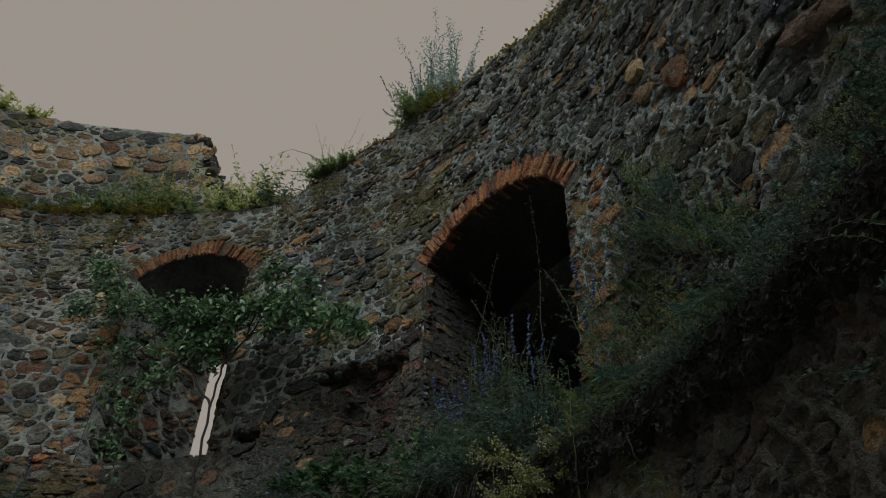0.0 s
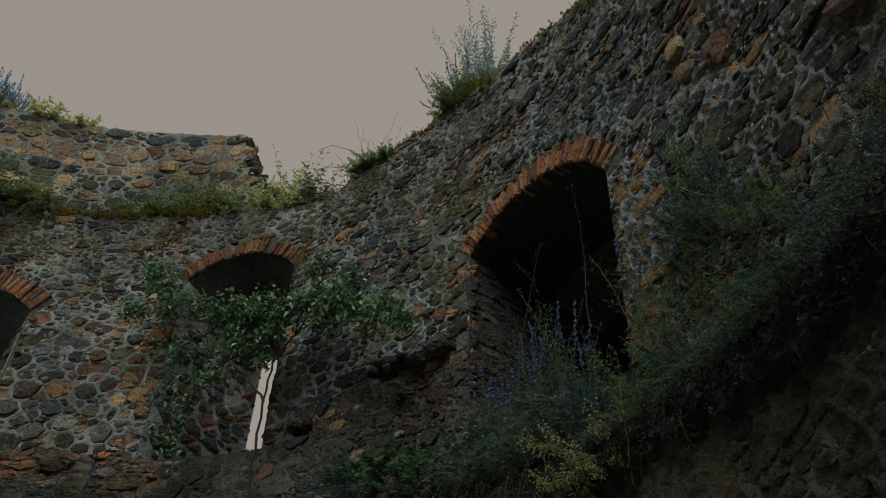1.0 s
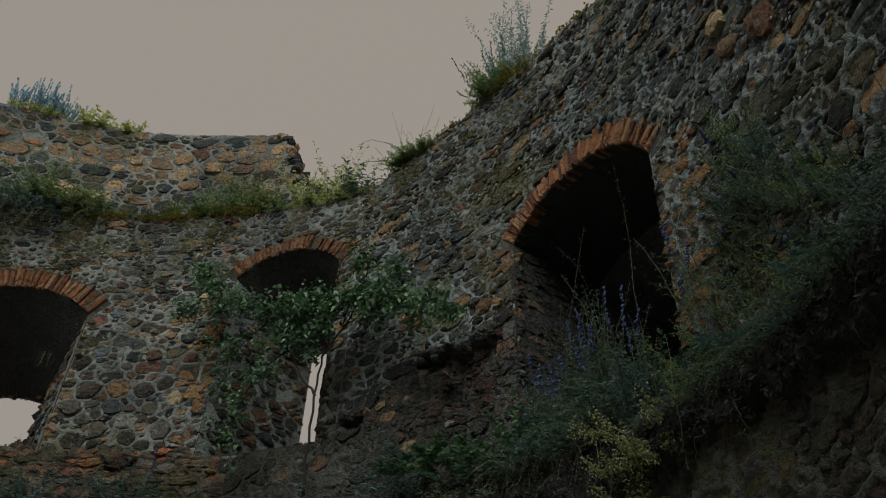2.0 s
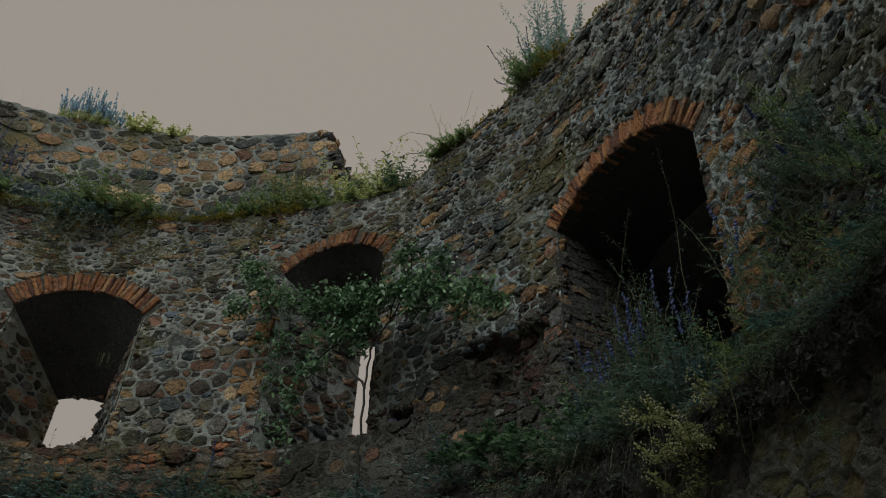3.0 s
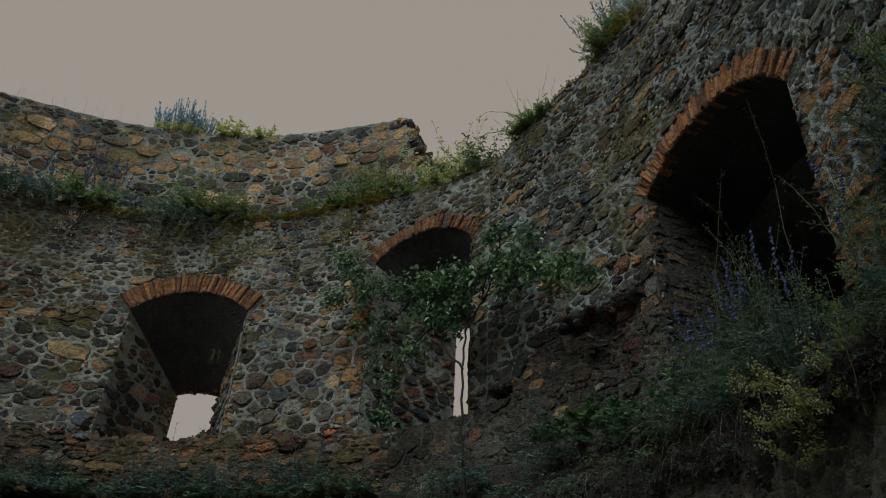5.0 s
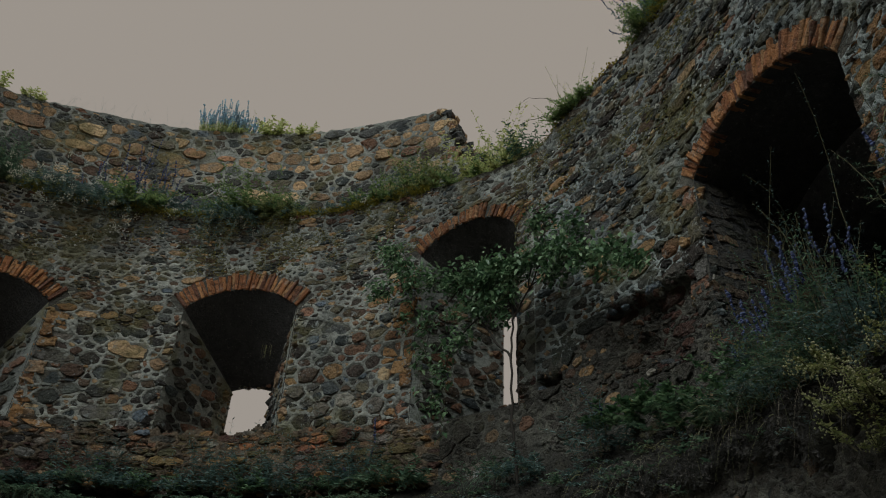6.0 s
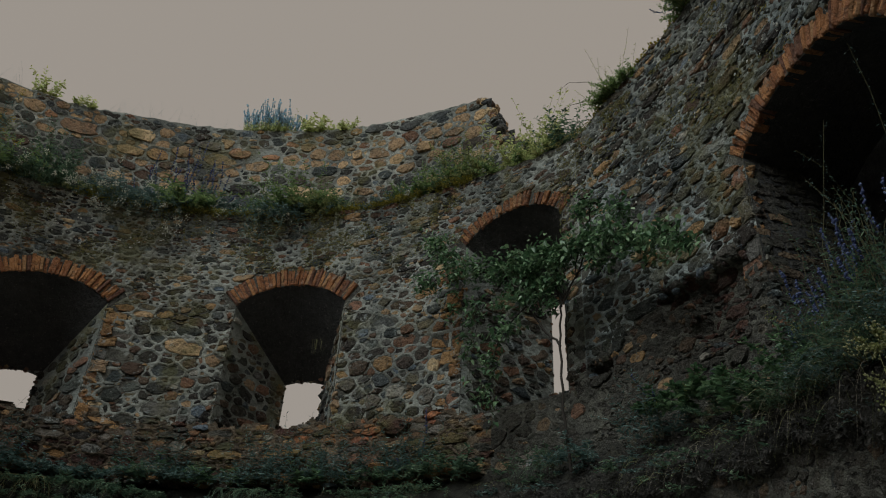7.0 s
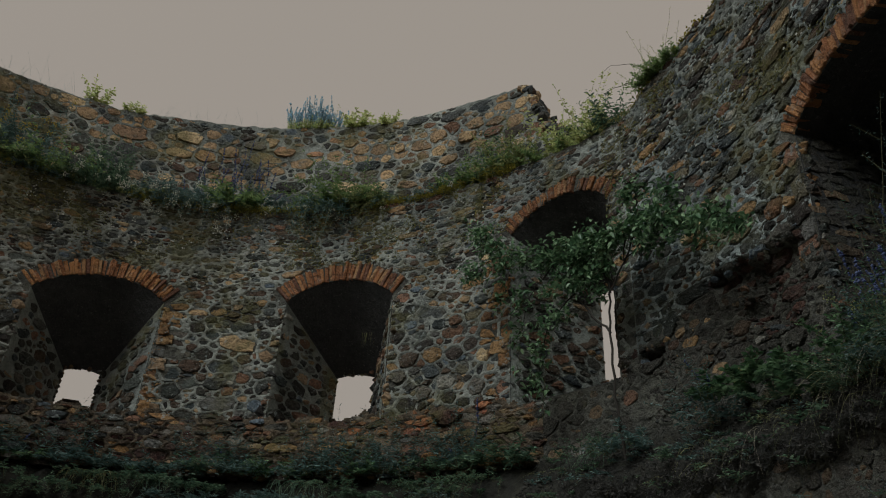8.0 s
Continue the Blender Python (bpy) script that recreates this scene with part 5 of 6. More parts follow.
def bank(th, k):
    """Earth heaped on the lower ledge, slumped over its edge in uneven tongues: k runs from 0 below to 11 at the wall."""
    drop = 0.26 + 0.22 * noise.noise((th * 0.16, 1, 9)) + 0.16 * noise.noise((th * 0.6, 2, 9)) + 0.06 * noise.noise((th * 2.1, 2, 9))
    rough = 0.075 * noise.noise((th * 0.5, k * 0.6, 5)) + 0.05 * noise.noise((th * 1.7, k * 1.1, 5))
    if k < 6:
        r, z = R_LOW - 0.05 - 0.035 * math.sin(math.pi * k / 6) + rough, Z_LOW - 0.28 - drop * (1 - k / 5.5)
    else:
        t = (k - 6) / 5
        r, z = R_LOW - 0.04 + (R_IN + 0.07 - R_LOW) * t + rough * (1 - t), Z_LOW - 0.24 + 0.44 * t + 1.6 * rough
    return Vector(at(th, r + (0.09 if k == 0 else 0), z))


def soil_bank(th0, th1, label):
    n = int((th1 - th0) / 0.4)
    vs, fs = [], []
    for i in range(n + 1):
        vs += [bank(th0 + (th1 - th0) * i / n, k) for k in range(12)]
    for i in range(n):
        for k in range(11):
            fs.append((i * 12 + k, i * 12 + k + 1, i * 12 + 13 + k, i * 12 + 12 + k))
    return tagged(part("ledge_soil_lower", vs, fs, M_SOIL), label, "ground", kind="structure")


def litter(th0, th1, count, seed, label):
    """Dead leaves, rootlets and moss shreds that cling to the slumped earth and the dark wall under it."""
    g = random.Random(seed)
    base = bank((th0 + th1) / 2, 5)
    b = Bunch()
    for i in range(count):
        th = g.uniform(th0, th1)
        if g.random() < 0.75:
            k = g.uniform(0, 10)
            p = bank(th, int(k)).lerp(bank(th, int(k) + 1), k - int(k))
        else:
            p = Vector(at(th, R_LOW - 0.01, Z_LOW - 0.4 - 1.2 * g.random() ** 1.6))
            if noise.noise(p * 3.0) < 0.05:
                continue
        p += inward(th) * g.uniform(0.0, 0.035)
        d = (Vector((0, 0, g.uniform(-1.0, 0.5))) + along(th) * g.uniform(-1.2, 1.2) + inward(th) * g.uniform(-0.2, 0.7)).normalized()
        ln = g.choice((0.012, 0.02, 0.03, 0.045))
        b.leaf(p, d, (inward(th) + jit(g, 0.7)).normalized(), ln, ln * g.choice((0.12, 0.3, 0.5)))
    thing = tagged(new("leaf_litter"), label, "litter", "litter on the slumped earth", kind="stuff")
    thing.location = base
    b.put("shreds", M_LITTER, thing, base)


for a in range(28, 106, 13):
    litter(a, a + 13, 6000, 2000 + a, "dark shreds of dead leaf and root on slumped earth")
soil_bank(-178, 178, "dark soil heaped on the lower ledge")
soil_strip("wall_top_soil", 24, 114, R_IN + 0.1, R_OUT - 0.1, 7.72, 7.8, "thin soil on the broken wall top")

WEED = "bushy green weed rooted on the tower ledge"
BLUE_WEED = "weed with tall violet-blue flower spikes on the tower ledge"
ZL = Z_LEDGE + 0.04
# upper ledge, from one side to the other
herb("weed_clump", "tall weed with yellow flower heads on the tower ledge", -49.5, 6.45, ZL, 1.0, 0.4, 60, 0.07, 0.25, 30, 0.1, 0.2, 0.55, M_LEAF_BLUE, M_YELLOW, 0.3, 0.25, 11, taller=1.75)
herb("weed_clump", WEED, -44.5, 6.4, ZL - 0.03, 0.55, 0.8, 40, 0.07, 0.3, 24, 0.25, 0.5, 0.4, M_LEAF_SUN, None, 0, 0.3, 12, taller=1.75)
herb("weed_clump", "dark bushy weed against the parapet stones", -36.8, 6.55, ZL, 0.72, 0.3, 50, 0.06, 0.3, 30, 0.05, 0.1, 0.25, M_LEAF, None, 0, 0.3, 13, taller=1.75)
herb("weed_clump", "low weed with small white flowers on the ledge", -38.0, 6.38, ZL, 0.34, 0.9, 40, 0.05, 0.35, 18, 0.3, 0.5, 0.35, M_LEAF, M_WHITE, 0.45, 0.3, 14, taller=1.75)
herb("weed_clump", "low weed with small white flowers on the ledge", -27.5, 6.36, ZL, 0.42, 0.8, 46, 0.045, 0.35, 20, 0.35, 0.7, 0.45, M_LEAF_BLUE, M_WHITE, 0.3, 0.4, 15, taller=1.75)
herb("weed_clump", "low weed with small white flowers on the ledge", -24.0, 6.34, ZL - 0.08, 0.34, 0.8, 36, 0.045, 0.35, 20, 0.4, 1.0, 0.45, M_LEAF_BLUE, M_WHITE, 0.3, 0.4, 16, taller=1.75)
herb("weed_clump", BLUE_WEED, -18.6, 6.42, ZL, 0.36, 0.8, 44, 0.12, 0.2, 16, 0.2, 0.45, 0.28, M_LEAF_SUN, None, 0, 0.5, 17, taller=1.75)
herb("flower_spike", BLUE_WEED, -20.0, 6.5, ZL, 0.85, 0.12, 9, 0.05, 0.3, 14, 0.0, 0.0, 0.35, M_LEAF_BLUE, M_BLUE, 0.95, 0.6, 18, "violet spikes", 0.3, 0.014, taller=1.75)
herb("flower_spike", BLUE_WEED, -23.5, 6.5, ZL, 0.72, 0.12, 7, 0.05, 0.3, 16, 0.0, 0.0, 0.3, M_LEAF_BLUE, M_BLUE, 0.7, 0.5, 19, "violet spikes", 0.3, 0.013, taller=1.75)
herb("flower_spike", BLUE_WEED, -16.0, 6.5, ZL, 0.62, 0.2, 8, 0.05, 0.3, 14, 0.0, 0.0, 0.3, M_LEAF_BLUE, M_BLUE, 0.8, 0.5, 20, "violet spikes", 0.3, 0.013, taller=1.75)
herb("weed_clump", WEED, -13.0, 6.5, ZL, 0.32, 0.6, 22, 0.06, 0.3, 18, 0.15, 0.3, 0.3, M_LEAF_BLUE, None, 0, 0.3, 21, taller=1.75)
herb("weed_clump", "large bushy weed spilling over the ledge", -3.0, 6.42, ZL, 0.58, 0.8, 70, 0.075, 0.26, 26, 0.25, 0.45, 0.5, M_LEAF_SUN, None, 0, 0.3, 22, taller=1.75)
herb("weed_clump", "large bushy weed spilling over the ledge", 1.0, 6.5, ZL, 0.42, 0.7, 36, 0.065, 0.26, 24, 0.2, 0.4, 0.4, M_LEAF, None, 0, 0.3, 23, taller=1.75)
herb("weed_clump", "trailing weed hanging below the ledge", -4.5, 6.33, ZL - 0.1, 0.35, 0.7, 30, 0.06, 0.28, 20, 0.5, 1.6, 0.35, M_LEAF_BLUE, None, 0, 0.3, 24, taller=1.75)
herb("weed_clump", "light green feathery weed along the ledge", 15.5, 6.45, ZL, 0.42, 0.5, 60, 0.05, 0.4, 24, 0.15, 0.25, 0.4, M_LEAF_SUN, None, 0, 0.3, 25, taller=1.1, fuller=0.9)
herb("weed_clump", "light green feathery weed along the ledge", 20.0, 6.45, ZL, 0.55, 0.5, 60, 0.05, 0.4, 24, 0.15, 0.25, 0.4, M_LEAF_SUN, None, 0, 0.3, 26, taller=1.35, fuller=0.9)
herb("weed_clump", WEED, 21.5, 6.55, ZL, 0.7, 0.3, 20, 0.08, 0.2, 22, 0.05, 0.1, 0.25, M_LEAF, None, 0, 0.3, 27, taller=1.75)
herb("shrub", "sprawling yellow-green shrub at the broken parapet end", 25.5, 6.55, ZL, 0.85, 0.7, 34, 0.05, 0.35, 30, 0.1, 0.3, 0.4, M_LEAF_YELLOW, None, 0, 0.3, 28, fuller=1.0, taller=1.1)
herb("shrub", "sprawling yellow-green shrub at the broken parapet end", 29.0, 6.45, 7.74, 0.5, 0.8, 34, 0.055, 0.35, 24, 0.15, 0.35, 0.4, M_LEAF_SUN, None, 0, 0.3, 29, fuller=0.9, taller=1.0)
herb("shrub", "airy yellow-tipped shrub on the wall top", 32.6, 6.5, 7.7, 0.9, 0.5, 22, 0.06, 0.42, 26, 0.05, 0.12, 0.3, M_LEAF_AIRY, None, 0, 0.3, 30)
herb("shrub", "airy yellow-tipped shrub on the wall top", 35.5, 6.45, 7.66, 0.45, 0.6, 22, 0.06, 0.4, 26, 0.1, 0.2, 0.25, M_LEAF_AIRY, None, 0, 0.3, 130)
herb("shrub", "green shrub on the wall top", 38.4, 6.5, 7.62, 0.55, 0.5, 26, 0.06, 0.35, 28, 0.1, 0.15, 0.25, M_LEAF, None, 0, 0.3, 31)
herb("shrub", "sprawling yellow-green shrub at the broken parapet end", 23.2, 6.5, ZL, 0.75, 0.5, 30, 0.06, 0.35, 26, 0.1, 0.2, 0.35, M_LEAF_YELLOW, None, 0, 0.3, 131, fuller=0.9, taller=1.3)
g = random.Random(21)
th = -58.0
while th < 24:
    if not -15 < th < -8 and not 5 < th < 13:
        herb("weed_clump", "small weed in the soil of the tower ledge", th, g.uniform(6.36, 6.5), ZL, g.uniform(0.2, 0.36), 0.7, 20, g.uniform(0.04, 0.06), 0.3, 18, 0.25, 0.5, 0.3,
             g.choice((M_LEAF, M_LEAF, M_LEAF_BLUE, M_LEAF_YELLOW)), g.choice((None, None, M_WHITE)), 0.25, 0.2, int(th * 5 + 700))
    th += g.uniform(2.2, 4.0)
for i in range(22):
    th = -58 + i * 4.0 + g.uniform(-1.2, 1.2)
    if th < 24:
        herb("weed_clump", "small weed trailing over the lip of the tower ledge", th, 6.36, Z_LEDGE - 0.02, g.uniform(0.16, 0.26), 0.9, 18, 0.04, 0.32, 14, 0.5, 1.1, 0.3,
             g.choice((M_LEAF, M_LEAF_BLUE, M_LEAF_YELLOW, M_MOSS)), g.choice((None, None, M_WHITE)), 0.25, 0.2, 760 + i, taller=1.1, fuller=1.2)
# the higher wall top
herb("weed_clump", "cushion of green weed on the wall top", 47.0, 6.42, 7.88, 0.2, 0.9, 80, 0.045, 0.32, 26, 0.2, 0.4, 0.35, M_LEAF_SUN, None, 0, 0.3, 32)
herb("weed_clump", "thin airy weed stalks on the wall top", 45.6, 6.55, 7.88, 0.62, 0.5, 18, 0.028, 0.3, 26, 0.05, 0.05, 0.25, M_LEAF_AIRY, None, 0, 0.3, 33)
herb("shrub", "tall feathery shrub leaning out from the wall top", 59.6, 6.42, 8.05, 0.42, 0.6, 60, 0.045, 0.32, 30, 0.25, 0.4, 0.3, M_LEAF_SUN, None, 0, 0.3, 34)
herb("shrub", "tall feathery shrub leaning out from the wall top", 61.6, 6.5, 8.1, 0.95, 0.35, 40, 0.046, 0.3, 64, 0.08, 0.0, 0.3, M_LEAF_HAZE, None, 0, 0.3, 35)
herb("flower_spike", "weed stalks with small violet flowers on the wall top", 58.6, 6.45, 8.05, 0.62, 0.6, 16, 0.035, 0.3, 34, 0.3, 0.1, 0.2, M_LEAF_BLUE, M_BLUE, 0.7, 0.4, 36, "violet spikes")
herb("weed_clump", "yellow-green cushion on the wall top", 62.5, 6.38, 8.0, 0.16, 0.9, 30, 0.035, 0.4, 16, 0.3, 0.5, 0.2, M_MOSS, None, 0, 0.3, 37)
for i, th in enumerate((50.5, 53.0, 65.5, 68.5, 72.0, 75.5, 78.0)):
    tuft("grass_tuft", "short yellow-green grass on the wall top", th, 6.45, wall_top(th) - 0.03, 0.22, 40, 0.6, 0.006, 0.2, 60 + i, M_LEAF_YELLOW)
herb("weed_clump", "grey weed on top of the near wall", 86.5, 6.5, 7.72, 0.5, 0.9, 50, 0.04, 0.3, 26, 0.4, 0.6, 0.4, M_LEAF_BLUE, None, 0, 0.3, 38)
# parapet top
herb("flower_spike", "dense clump of blue lupin-like spikes on the parapet", -10.5, 7.05, 9.98, 0.5, 0.16, 50, 0.045, 0.25, 18, 0.0, 0.0, 0.52, M_LEAF_AIRY, M_PALEBLUE, 0.9, 0.6, 40, "violet spikes", dot=0.015, taller=1.7, fuller=2.6)
herb("weed_clump", "yellow-green leafy weed on the parapet", -4.0, 7.02, 9.98, 0.38, 0.5, 14, 0.075, 0.5, 20, 0.0, 0.1, 0.22, M_LEAF_AIRY, None, 0, 0.3, 41)
herb("weed_clump", "yellow-green leafy weed on the parapet", 0.8, 7.02, 9.98, 0.26, 0.5, 9, 0.07, 0.4, 18, 0.0, 0.1, 0.15, M_LEAF_AIRY, None, 0, 0.3, 42)
herb("weed_clump", "single leafy sprig on the parapet", -41.8, 7.02, parapet_top(-41.8) - 0.03, 0.42, 0.5, 7, 0.07, 0.5, 18, 0.0, 0.05, 0.12, M_LEAF_AIRY, None, 0, 0.3, 43)
herb("weed_clump", "single leafy sprig on the parapet", -36.8, 7.02, parapet_top(-36.8) - 0.03, 0.22, 0.9, 10, 0.06, 0.5, 14, 0.0, 0.1, 0.15, M_LEAF_AIRY, None, 0, 0.3, 44)
for i, th in enumerate((-52, -49, -46, -33, -30, -27, -24, -21, -17)):
    tuft("grass_tuft", "thin pale grass stalks on the parapet", th, 7.05, parapet_top(th) - 0.02, 0.6 if i > 2 else 0.7, 9, 0.3, 0.0028, 0.35, 80 + i, M_LEAF_HAZE, 0.95, sway=0.7)
# moss along the ledge
for i, (a, b) in enumerate(((-33, -22), (-22, -14), (-14, -6), (2, 11), (11, 17), (22, 25))):
    moss(a, b, R_IN + 0.0, Z_LEDGE - 0.0, 100 + i)

for i, (a, b) in enumerate(((43, 47), (49, 54), (55, 58), (62, 66), (68, 74), (75, 80), (82, 88))):
    moss(a, b, R_IN + 0.06, wall_top((a + b) / 2), 110 + i, wall_top, "green moss and stonecrop along the broken wall top")

# lower ledge: dark growth along the foot of the wall
g = random.Random(5)
th = -66.0
while th < 51:
    if not 27 < th < 33 and not (th > 33 and g.random() < 0.75):
        kind = g.random()
        r, z = g.uniform(6.03, 6.2), Z_LOW + (0.14 if th < 26 else 0.02)
        if kind < 0.62:
            herb("weed_clump", "low dark leafy weed along the lower ledge", th, r, z, g.choice((0.2, 0.28, 0.38, 0.5)), 0.8, 20, g.uniform(0.045, 0.08), 0.35, 16, 0.2, 0.5, 0.3,
                 g.choice((M_LEAF, M_LEAF_BROAD, M_LEAF_BLUE)), None, 0, 0.3, int(th * 7 + 900), "growth on the lower ledge", fuller=1.2)
        elif kind < 0.75:
            tuft("grass_tuft", "grass hanging over the edge of the lower ledge", th, 6.0, z - 0.08, g.uniform(0.25, 0.45), 50, 1.5, 0.007, 0.3, int(th * 7 + 901), g.choice((M_GRASS, M_LEAF, M_LEAF)), 0.25, sway=1.4)
        else:
            herb("weed_clump", "upright grey-green weed along the lower ledge", th, r, z, g.uniform(0.45, 0.7), 0.35, 16, 0.06, 0.25, 22, 0.1, 0.1, 0.3, M_LEAF_BLUE, M_BLUE, 0.05, 0.3, int(th * 7 + 902), "growth on the lower ledge")
    th += g.uniform(1.4, 2.8) if th < 26 else g.uniform(1.8, 4.4)

for i in range(26):
    th = -52 + i * 3.0 + g.uniform(-1.2, 1.2)
    herb("weed_clump", "dark weed trailing over the edge of the lower ledge", th, g.uniform(5.92, 6.0), Z_LOW - g.uniform(0.0, 0.34), g.uniform(0.14, 0.32), 0.9, 24, g.uniform(0.03, 0.06), 0.32, 18, 0.5, 0.9, 0.4, g.choice((M_LEAF, M_LEAF_BLUE, M_LEAF)), None, 0, 0.3, 440 + i, "growth on the lower ledge", taller=1.0)

for i, th in enumerate((34.0, 38.0)):
    herb("weed_clump", "dark weed growing against the footing stones", th, 6.12, Z_LOW + 0.05, g.uniform(0.2, 0.34), 0.7, 12, 0.045, 0.32, 16, 0.15, 0.3, 0.35, M_LEAF, None, 0, 0.3, 470 + i, "growth on the lower ledge", taller=1.0)
tuft("grass_tuft", "thin dark grass below the slit window", 36.2, 6.05, Z_LOW + 0.04, 0.34, 40, 0.8, 0.005, 0.3, 475, M_LEAF, 0.2, sway=0.8)

# thicket in front of and beside the tall arch
NEARBY = "growth beside the tall arch"
for i, (th, r, z, h, s, m) in enumerate((
        (52.8, 6.05, 3.7, 0.28, 0.8, M_LEAF_BROAD), (56.0, 6.05, 3.62, 0.2, 0.9, M_LEAF_BROAD), (59, 6.05, 3.5, 0.3, 0.8, M_LEAF), (61.5, 6.05, 3.4, 0.26, 0.8, M_LEAF_BROAD), (64.5, 6.0, 3.45, 0.45, 0.7, M_LEAF_BROAD),
        (67, 6.1, 3.5, 0.55, 0.6, M_LEAF_BLUE), (71, 6.15, 3.5, 0.6, 0.6, M_LEAF), (75, 6.2, 3.55, 0.5, 0.6, M_LEAF), (78.5, 6.15, 3.4, 0.4, 0.7, M_LEAF_BLUE),
        (82, 6.1, 3.35, 0.34, 0.8, M_LEAF), (84.5, 6.15, 3.4, 0.6, 0.7, M_LEAF), (86.5, 6.15, 3.5, 0.8, 0.6, M_LEAF), (89.0, 6.12, 3.4, 0.5, 0.6, M_LEAF_BLUE), (92.0, 6.08, 3.3, 0.4, 0.8, M_LEAF_BLUE),
        (95.5, 6.1, 3.28, 0.5, 0.8, M_LEAF), (99.5, 6.1, 3.22, 0.3, 0.8, M_LEAF_BLUE), (102, 6.1, 3.2, 0.44, 0.7, M_LEAF), (104.5, 6.12, 3.2, 0.36, 0.7, M_LEAF))):
    near_wall = th > 78
    m = M_LEAF_SUN if near_wall and i % 3 == 0 else m
    herb("shrub", "dense green weed thicket on the lower ledge", th, r, z, h * g.uniform(0.8, 1.2), s, 30 if near_wall else 20, (0.027 if near_wall else 0.036) if m != M_LEAF_BROAD else 0.06, 0.5, 34, 0.15, 0.25, 0.26 if near_wall else 0.4, m, M_LEAF_YELLOW if i % 4 == 1 and not 70 < th < 80 else None, 0.35, 0.3, 300 + i, NEARBY, fuller=1.0, dot=0.005, taller=0.85 if near_wall else 1.1, fluff=0.03)
for i, th in enumerate((80.5, 83, 85.5, 88, 90.5, 93, 95.5, 98, 101)):
    herb("weed_clump", "weed trailing down from the lower ledge", th, 6.0, 3.2, 0.16, 0.9, 36, 0.038, 0.32, 16, 0.5, 0.9, 0.24, g.choice((M_LEAF, M_LEAF_BLUE)), None, 0, 0.3, 420 + i, NEARBY, taller=1.0)
for i, (th, z, h) in enumerate(((67.0, 3.5, 0.62), (68.8, 3.52, 0.8), (70.2, 3.55, 0.88), (71.8, 3.55, 0.85), (73.4, 3.55, 0.92), (75.4, 3.55, 0.8), (83.0, 3.7, 0.9))):
    herb("flower_spike", "tall weed with violet-blue flower spikes before the arch", th, 6.05, z, h, 0.22, 9, 0.05, 0.25, 26, 0.05, 0.03, 0.2, M_LEAF, M_BLUE, 0.4, 0.45, 340 + i, "violet spikes", 0.1, 0.011, 1.4, 1.0, 0.03)
for i, (th, h) in enumerate(((70.0, 1.5), (76.5, 1.35), (72.5, 1.2), (74.5, 0.9))):
    herb("weed_clump", "tall bare seed stalks standing in the arch", th, 6.1, 3.6, h, 0.18, 3, 0.035, 0.25, 34, 0.05, 0.06, 0.12, M_LEAF_BLUE, None, 0, 0.3, 360 + i, NEARBY, taller=1.0, fluff=0.015)
for i, (th, z, h) in enumerate(((75.4, 3.24, 0.1), (78.0, 3.12, 0.22), (78.7, 2.92, 0.26), (77.4, 2.74, 0.24), (80.6, 2.94, 0.18), (76.9, 2.92, 0.2), (82.3, 3.1, 0.12))):
    herb("shrub", "pale yellow-green shrub with seed heads below the arch", th, 5.86, z, h, 0.9, 14, 0.03, 0.55, 24, 0.3, 0.25, 0.12, M_LEAF_YELLOW, M_SEED, 0.4, 0.3, 370 + i, NEARBY, 0.3, 0.006, 1.0, 1.0, 0.05)
for i, (th, z, h) in enumerate(((66, 3.3, 0.4), (69.5, 3.3, 0.42), (73, 3.3, 0.45), (76.5, 3.35, 0.5))):
    herb("weed_clump", "dark leafy weed below the arch", th, 6.0, z, h, 0.8, 34, 0.045, 0.32, 22, 0.25, 0.4, 0.28, (M_LEAF, M_LEAF_BLUE)[i % 2], None, 0, 0.3, 375 + i, NEARBY, taller=1.0)
for i, (th, z, h) in enumerate(((83.5, 4.0, 0.4), (85.5, 4.25, 0.4), (87.5, 4.0, 0.4), (90, 3.8, 0.3), (99, 3.55, 0.22), (102, 3.6, 0.22), (104, 3.5, 0.22))):
    herb("shrub", "wall-rooted weed spilling from joints in the stone", th, 6.33, z, h, 0.9, 24, 0.035, 0.3, 24, 0.4, 0.45, 0.18, g.choice((M_LEAF, M_LEAF_BLUE)), M_BLUE if i % 2 else None, 0.2, 0.2, 380 + i, NEARBY, fuller=1.2, taller=1.0)
for i, th in enumerate((62.5, 66.5, 68.5)):
    tuft("grass_tuft", "thin dry roots and grass hanging from the lower ledge", th, 5.92, 3.4, g.uniform(0.22, 0.36), 14, 1.6, 0.003, 0.3, 400 + i, (M_GRASS, M_ROOT)[i % 2], 0.35, sway=1.8)
# dry roots, dead stalks and small tufts that hang down the earth face
for i in range(34):
    th = g.uniform(30, 104)
    z = Z_LOW - g.uniform(0.1, 0.5)
    ln = g.uniform(0.15, 0.45)
    bend = g.uniform(-1.6, 1.6)
    twig("dry root dangling from the slumped earth of the ledge", [at(th, 5.95, z), at(th + bend * 0.4, 5.84, z - ln * 0.25), at(th + bend * 0.8, 5.83, z - ln * 0.65), at(th + bend * g.uniform(0.6, 1.2), 5.86, z - ln)],
         g.uniform(0.0012, 0.003), 0.0008, g.choice((M_STEM, M_BARK, M_BARK, M_BARK)))
for i in range(34):
    th = g.uniform(32, 106)
    z = Z_LOW - g.uniform(0.3, 1.1)
    herb("weed_clump", "small sparse weed rooted in the dark low wall", th, 5.96, z, g.uniform(0.08, 0.2), 0.9, 7, g.uniform(0.025, 0.05), 0.35, 12, 0.6, 0.7, 0.1, g.choice((M_LEAF, M_LEAF_BLUE, M_LEAF)), None, 0, 0.3, 1200 + i, NEARBY, taller=1.0, fuller=1.0)



